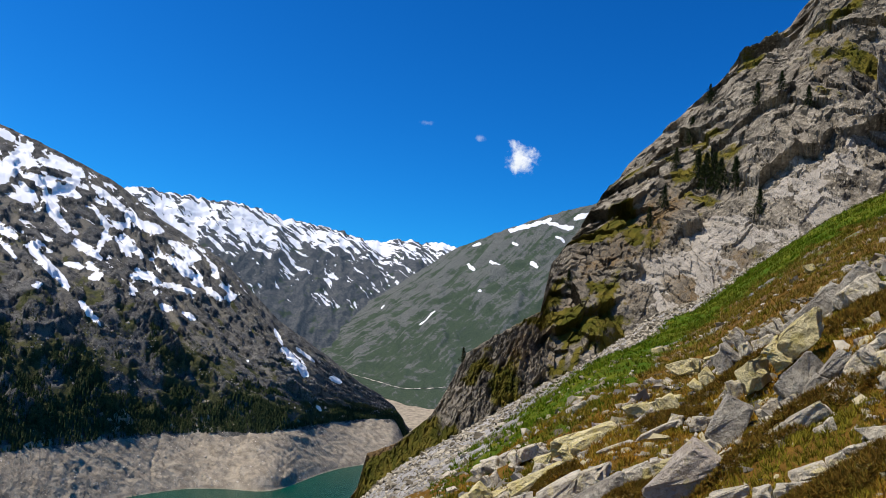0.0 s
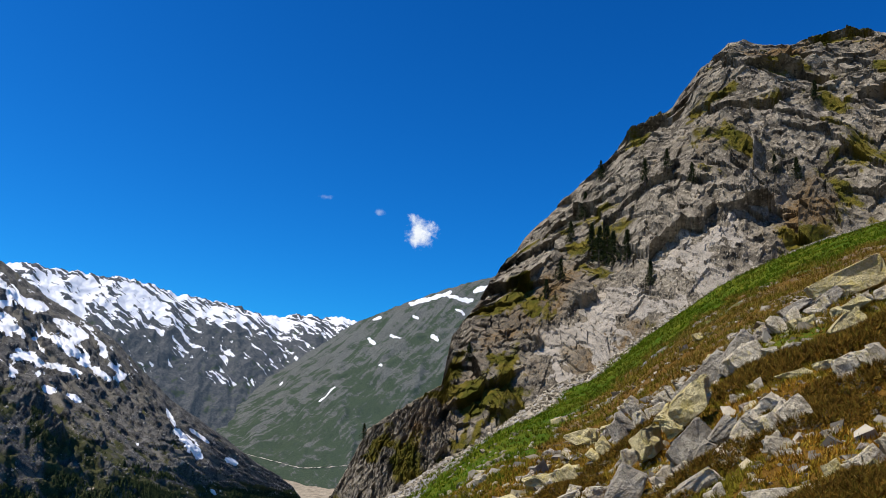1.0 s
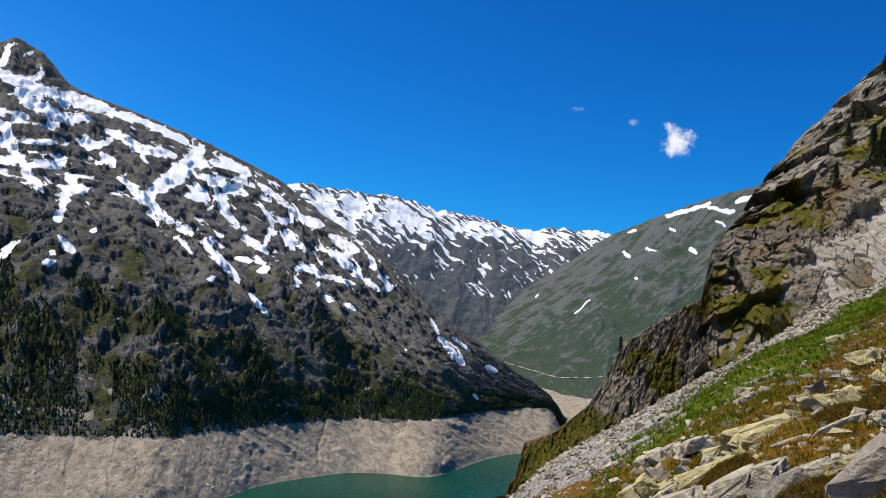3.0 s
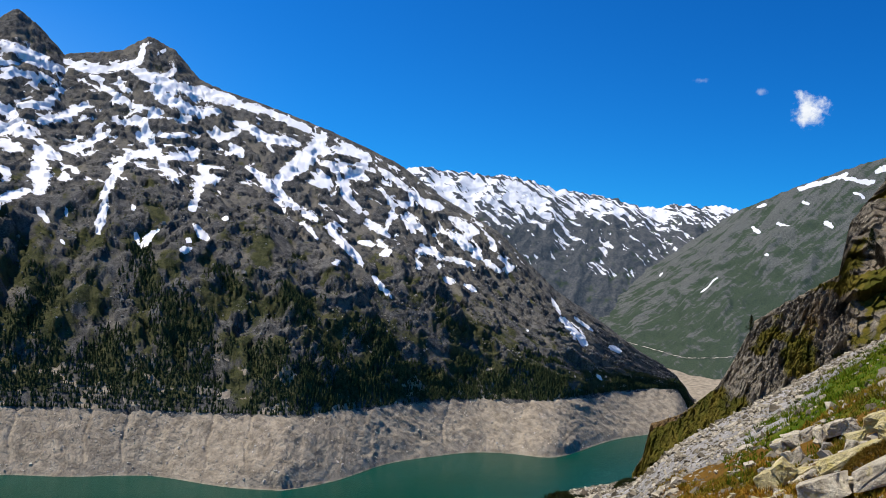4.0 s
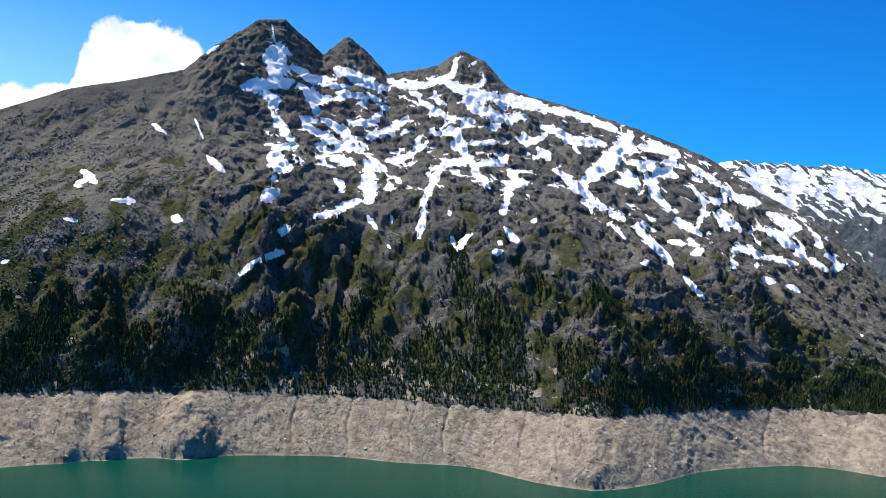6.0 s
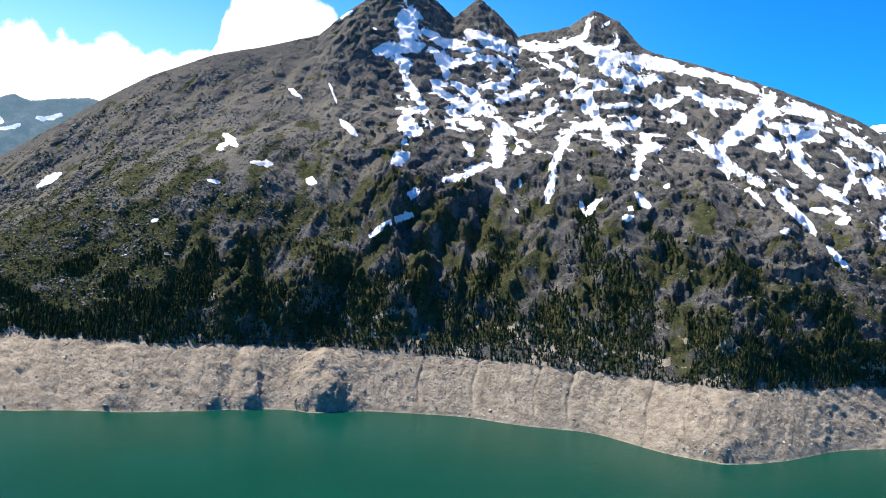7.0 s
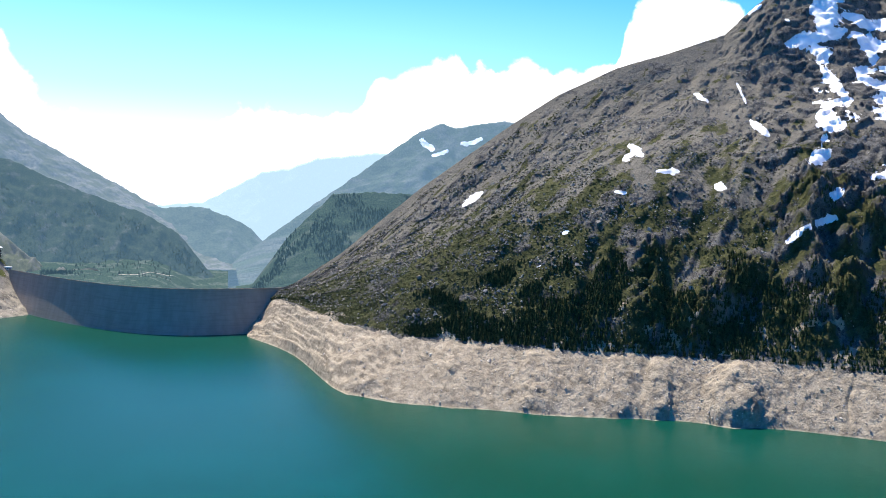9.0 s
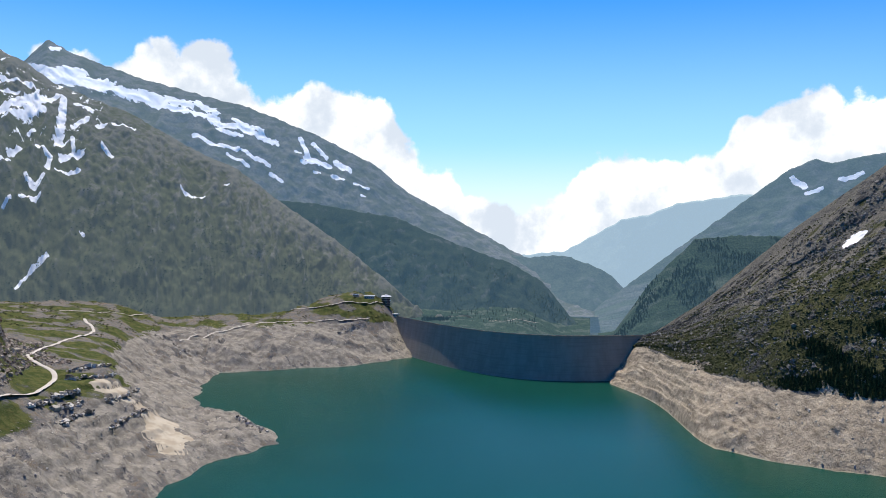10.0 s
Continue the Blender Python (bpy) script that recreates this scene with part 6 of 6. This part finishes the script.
# runs of blocks across the slope: azimuth and distance of their bends
RUNS = [[(-9.0, 17.3), (-13.3, 15.8), (-17.0, 16.0), (-21.3, 15.6), (-23.9, 13.9), (-26.6, 17.9), (-29.9, 19.2), (-33.1, 24.3)],
        [(-15.4, 10.5), (-19.3, 9.6), (-21.9, 8.7), (-24.5, 8.8), (-27.7, 9.2)], [(-25.1, 6.8), (-28.4, 6.8), (-30.9, 7.2), (-33.4, 7.8)],
        [(-2.6, 13.9), (-7.2, 12.4), (-11.9, 8.9), (-16.0, 8.5), (-19.2, 8.5)], [(-5.4, 12.0), (-9.7, 12.5), (-13.1, 13.2), (-16.6, 13.2)], [(6.5, 14.0), (1.5, 12.0), (-3.5, 12.5), (-8.0, 13.0)]]
pick = random.Random(5)
for run, number, spread in zip(RUNS, (72, 44, 18, 40, 12, 10), (2.4, 0.8, 0.35, 0.9, 1.3, 1.6)):
    for _ in range(number):
        at = pick.uniform(0, len(run) - 1.001)
        (a0, r0), (a1, r1), f = run[int(at)], run[int(at) + 1], at % 1
        r_b = max(5.5, r0 + (r1 - r0) * f + pick.gauss(0, spread))
        wide = min(0.4, 0.07 + pick.expovariate(1 / 0.06)) * (0.45 + r_b / 22)
        boulder(a0 + (a1 - a0) * f + pick.gauss(0, 0.5), r_b, wide, wide * pick.uniform(0.3, 0.7), pick.uniform(-15, 60), pick.choice((0, 0, 0, 0, 1, 1, 2, 2, 3)), count)
        count += 1
for _ in range(10):
    wide = pick.uniform(0.06, 0.2)
    r_b = pick.uniform(5.5, 30)
    boulder(pick.uniform(-36, 6), r_b, wide * (0.5 + r_b / 12), wide * pick.uniform(0.4, 0.7) * (0.5 + r_b / 12), pick.uniform(-5, 20), pick.choice((0, 0, 1, 3)), count)
    count += 1

# smaller broken rock filling the runs
spots = []
for run, number in zip(RUNS, (700, 320, 90, 320, 200, 160)):
    for _ in range(number):
        at = pick.uniform(0, len(run) - 1.001)
        (a0, r0), (a1, r1), f = run[int(at)], run[int(at) + 1], at % 1
        spots.append((a0 + (a1 - a0) * f + pick.gauss(0, 0.9), max(5.0, r0 + (r1 - r0) * f + pick.gauss(0, 1.1) * r0 / 12)))
spots = np.array(spots)
x, y = way(spots[:, 0])
P = np.stack([x * spots[:, 1], y * spots[:, 1], slope_height(spots[:, 0], spots[:, 1])], -1)
w = (RNG.gamma(1.4, 0.036, len(P)) + 0.025) * (0.4 + spots[:, 1] / 22)
CHIPS = island_material("broken_rock", [(0.13, 0.115, 0.09), (0.27, 0.24, 0.185), (0.44, 0.39, 0.3), (0.42, 0.36, 0.21)], 0.95, 9.0)
tagged(scatter("stones", STONES, P, np.stack([w * 1.5, w, w * 0.7], -1), turns(len(P), 0.6), CHIPS), "broken pale rock between the larger boulders", "stones", kind="stuff")

# ---- cushions of alpine rose, and junipers on the slope's edge ----
CUSHION = island_material("alpine_rose", [(0.08, 0.042, 0.007), (0.16, 0.08, 0.012), (0.1, 0.09, 0.011), (0.2, 0.12, 0.02)], 0.9, 8.0)
JUNIPER = island_material("juniper", [(0.012, 0.018, 0.006), (0.025, 0.034, 0.01), (0.045, 0.05, 0.016)], 0.9, 4.0)


def cushion(az, r, wide, high, mat, label, name, lift=0.0):
    n = 1300
    a, q = RNG.uniform(0, 2 * np.pi, n), np.sqrt(RNG.uniform(0, 1, n))
    rim = 1 + 0.25 * np.sin(2 * a + az) + 0.15 * np.sin(5 * a + r)
    u, v = q * rim * wide / 2 * np.cos(a), q * rim * wide / 2.4 * np.sin(a)
    h = high * np.sqrt(np.maximum(1 - q ** 2, 0)) * RNG.uniform(0.75, 1.0, n)
    x, y = way(az)
    X, Y = x * r + y * u + x * v, y * r - x * u + y * v
    Z = slope_height(np.degrees(np.arctan2(-X, Y)), np.hypot(X, Y)) + h + lift * q
    w = RNG.uniform(0.05, 0.09, n) * wide * 0.8
    return tagged(scatter(name, TUFTS, np.stack([X, Y, Z], -1), np.stack([w, w, w], -1), turns(n, 0.7), mat), label, "shrub", group="low shrubs on the slope")


CUSHIONS = [(-19.0, 7.2, 0.7, 0.16), (-22.7, 8.0, 1.0, 0.18), (-27.0, 8.6, 1.1, 0.2), (-12.5, 7.6, 0.6, 0.14), (-25.5, 5.8, 0.8, 0.14), (-22.0, 5.6, 0.6, 0.12), (-29.0, 8.0, 0.9, 0.18), (-30.0, 6.0, 0.7, 0.13),
            (-31.0, 9.2, 1.2, 0.2), (-33.0, 5.9, 0.7, 0.12), (-15.0, 11.0, 0.9, 0.17), (-18.0, 12.5, 1.0, 0.17), (-26.0, 11.5, 1.3, 0.2), (-29.5, 12.0, 1.5, 0.22), (-33.0, 12.5, 1.6, 0.25), (-8.0, 10.5, 0.7, 0.14)]
for row in CUSHIONS:
    cushion(*row, CUSHION, "rust-brown cushion of alpine rose between boulders", "alpine_rose")
for row in ((10.4, 44.0, 3.4, 0.9), (8.6, 52.0, 2.6, 0.7), (5.0, 75.0, 3.0, 0.9)):
    cushion(*row, JUNIPER, "dark green juniper on the edge of the slope", "juniper")
cushion(128.5, 8.0, 1.7, 3.1, JUNIPER, "dark juniper on the steep slope above the lake", "juniper")

# ---- mountain pines on the cliff ----
BARK, N = material("pine_bark")
finish(N, N.mix(N.noise(N.add("ShaderNodeTexCoord", 3), 6.0, 5), (0.06, 0.045, 0.035), (0.13, 0.1, 0.08)), 0.95)
CROWN = island_material("pine_crown", [(0.012, 0.02, 0.008), (0.025, 0.036, 0.012), (0.045, 0.055, 0.02)], 0.95, 1.0)


def pine(place, height, seed):
    g = np.random.default_rng(seed)
    root = tagged(new("mountain_pine"), "dark green mountain pine growing on the cliff", "tree", group="pines on the cliff")
    root.location = place
    bm = bmesh.new()
    bmesh.ops.create_cone(bm, cap_ends=True, segments=8, radius1=0.035 * height, radius2=0.006 * height, depth=height * 0.95, matrix=Matrix.Translation((0, 0, height * 0.47)))
    for i in range(16):
        z, a = g.uniform(0.15, 0.9) * height, g.uniform(0, 6.28)
        size = 0.3 * height * (1 - z / height) + 0.1
        bmesh.ops.create_cone(bm, cap_ends=True, segments=5, radius1=0.012 * height, radius2=0.003 * height, depth=size,
                              matrix=Matrix.Translation((0, 0, z)) @ Matrix.Rotation(a, 4, "Z") @ Matrix.Rotation(1.35, 4, "Y") @ Matrix.Translation((0, 0, size / 2)))
    mesh = bpy.data.meshes.new("trunk")
    bm.to_mesh(mesh), bm.free()
    mesh.materials.append(BARK)
    new("trunk", mesh).parent = root
    n = 520
    z = g.uniform(0.08, 1.0, n) ** 0.9
    a, q = g.uniform(0, 6.28, n), np.sqrt(g.uniform(0, 1, n))
    rad = 0.38 * height * (1.02 - z) * (0.75 + 0.35 * np.sin(a * 3 + z * 9 + seed)) * q
    P = np.stack([rad * np.cos(a), rad * np.sin(a), z * height], -1)
    w = g.uniform(0.05, 0.1, n) * height
    crown = scatter("crown", TUFTS, P, np.stack([w * 1.2, w * 1.2, w * 0.8], -1), turns(n, 0.9), CROWN)
    crown.parent = root


CLIFF_PINES = [(-15.7, 0.2411, 6.0), (-16.7, 0.1877, 7.0), (-17.6, 0.1847, 6.5), (-18.5, 0.1917, 5.5), (-20.0, 0.1627, 4.2), (-16.7, 0.2893, 4.5), (-19.6, 0.2824, 4.5), (-22.6, 0.2851, 3.8), (-14.8, 0.2136, 4.5), (-14.2, 0.1664, 4.5),
               (-13.3, 0.146, 4.0), (-17.2, 0.196, 6.0), (-30.2, 0.3748, 4.2), (-8.4, 0.0702, 3.5), (-1.9, -0.0217, 2.6), (-29.0, 0.2841, 4.0), (-27.7, 0.2918, 3.4), (-16.2, 0.2, 5.5), (-21.0, 0.29, 3.5)]
for i, (a, rise_at, height) in enumerate(CLIFF_PINES):
    ss = np.linspace(0, 1, 300)
    X, Y, Z, _, _ = cliff_surface(np.full(300, a), ss)
    k = int(np.argmax((Z - EYE) / np.hypot(X, Y) >= rise_at)) or 299
    pine((X[k], Y[k], Z[k] - 0.5), height, i)

# ---- sandy flats on the spit ----
SAND, N = material("wet_sand")
finish(N, N.mix(N.ramp(N.noise(N.add("ShaderNodeNewGeometry"), 0.05, 5), 0.35, 0.65), (0.36, 0.3, 0.215), (0.47, 0.41, 0.31)), 0.95)


def sand_flat(az, rise, wide, deep, seed):
    c = meet(az, rise)
    q, a = np.meshgrid(np.linspace(0, 1, 10), np.linspace(0, 2 * np.pi, 49), indexing="ij")
    rim = 1 + 0.35 * np.sin(a * 2 + seed) + 0.2 * np.sin(a * 5 + 2 * seed) + 0.1 * np.sin(a * 9 + seed)
    fx, fy = way(az)
    u, v = q * rim * wide * np.cos(a), q * rim * deep * np.sin(a)
    X, Y = c.x + fy * u + fx * v, c.y - fx * u + fy * v
    Z, _ = bank_height(np.degrees(np.arctan2(-X, Y)), np.hypot(X, Y))
    return tagged(sheet("sand_flat", X, Y, Z + 0.9 - 0.8 * q ** 4, SAND), "patch of pale wet sand on the drained bank", "sand", kind="structure")


for row in ((116.9, -0.156, 26, 34, 1.0), (113.9, -0.204, 46, 62, 4.0)):
    sand_flat(*row)

# ---- house by the dam ----
GLASS, N = material("dark_glass_front")
finish(N, N.mix(N.ramp(N.noise(N.add("ShaderNodeNewGeometry"), 0.3, 3), 0.4, 0.6), (0.02, 0.026, 0.035), (0.045, 0.05, 0.06)), 0.25, spec=0.5)
WHITE, N = material("white_roof_sheet")
finish(N, N.mix(N.noise(N.add("ShaderNodeNewGeometry"), 0.4, 4), (0.78, 0.79, 0.8), (0.68, 0.69, 0.7)), 0.5)
PLASTER, N = material("pale_plaster")
finish(N, N.mix(N.noise(N.add("ShaderNodeNewGeometry"), 0.5, 4), (0.6, 0.58, 0.54), (0.5, 0.48, 0.45)), 0.9)


def prism(name, sides, r0, r1, z0, z1, mat, parent, label=""):
    bm = bmesh.new()
    bmesh.ops.create_cone(bm, cap_ends=True, segments=sides, radius1=r0, radius2=r1, depth=z1 - z0, matrix=Matrix.Translation((0, 0, (z0 + z1) / 2)) @ Matrix.Rotation(math.pi / sides, 4, "Z"))
    bmesh.ops.bevel(bm, geom=bm.edges[:], offset=0.15, segments=1, affect="EDGES")
    mesh = bpy.data.meshes.new(name)
    bm.to_mesh(mesh), bm.free()
    mesh.materials.append(mat)
    ob = new(name, mesh)
    ob.parent = parent
    return tagged(ob, label)


def block(name, size, centre, mat, parent, label=""):
    bm = bmesh.new()
    bmesh.ops.create_cube(bm, size=1, matrix=Matrix.Translation(centre) @ Matrix.Diagonal((*size, 1)))
    bmesh.ops.bevel(bm, geom=bm.edges[:], offset=0.12, segments=1, affect="EDGES")
    mesh = bpy.data.meshes.new(name)
    bm.to_mesh(mesh), bm.free()
    mesh.materials.append(mat)
    ob = new(name, mesh)
    ob.parent = parent
    return tagged(ob, label)


def stand(name, az, D, sink, label, category):
    x, y = polar(az, D)
    z = float(bank_height(np.array([az]), np.array([D]))[0][0])
    root = tagged(new(name), label, category)
    root.matrix_world = pose(x, y, z - sink, 0, 0, az)
    return root


tower = stand("round_house", 99.9, 3000, 4, "dark round glass-fronted house with a white roof", "house")
prism("wall", 12, 15, 14, 0, 30, GLASS, tower)
prism("roof", 12, 19, 15, 30, 33.5, WHITE, tower, "white overhanging roof")
prism("roof_lantern", 12, 6, 5, 33.5, 37, WHITE, tower)
for i in range(3):
    prism("ledge", 12, 15.8, 15.8, 8 + 8 * i, 8.7 + 8 * i, PLASTER, tower, "pale floor ledge")
for az_h, D_h, w_h, h_h in ((101.0, 2985, 34, 9), (99.3, 2975, 24, 8), (101.9, 2990, 18, 6)):
    house = stand("low_house", az_h, D_h, 2, "low plastered house with a white flat roof", "house")
    block("wall", (w_h, 12, h_h), (0, 0, h_h / 2), PLASTER, house)
    block("roof", (w_h + 3, 15, 2.2), (0, 0, h_h + 1.1), WHITE, house, "white flat roof")
    for i in range(5):
        block("window", (w_h / 8, 0.5, 2.4), (-w_h / 2 + w_h / 5 * (i + 0.5), -6.1, h_h * 0.55), GLASS, house, "dark window")
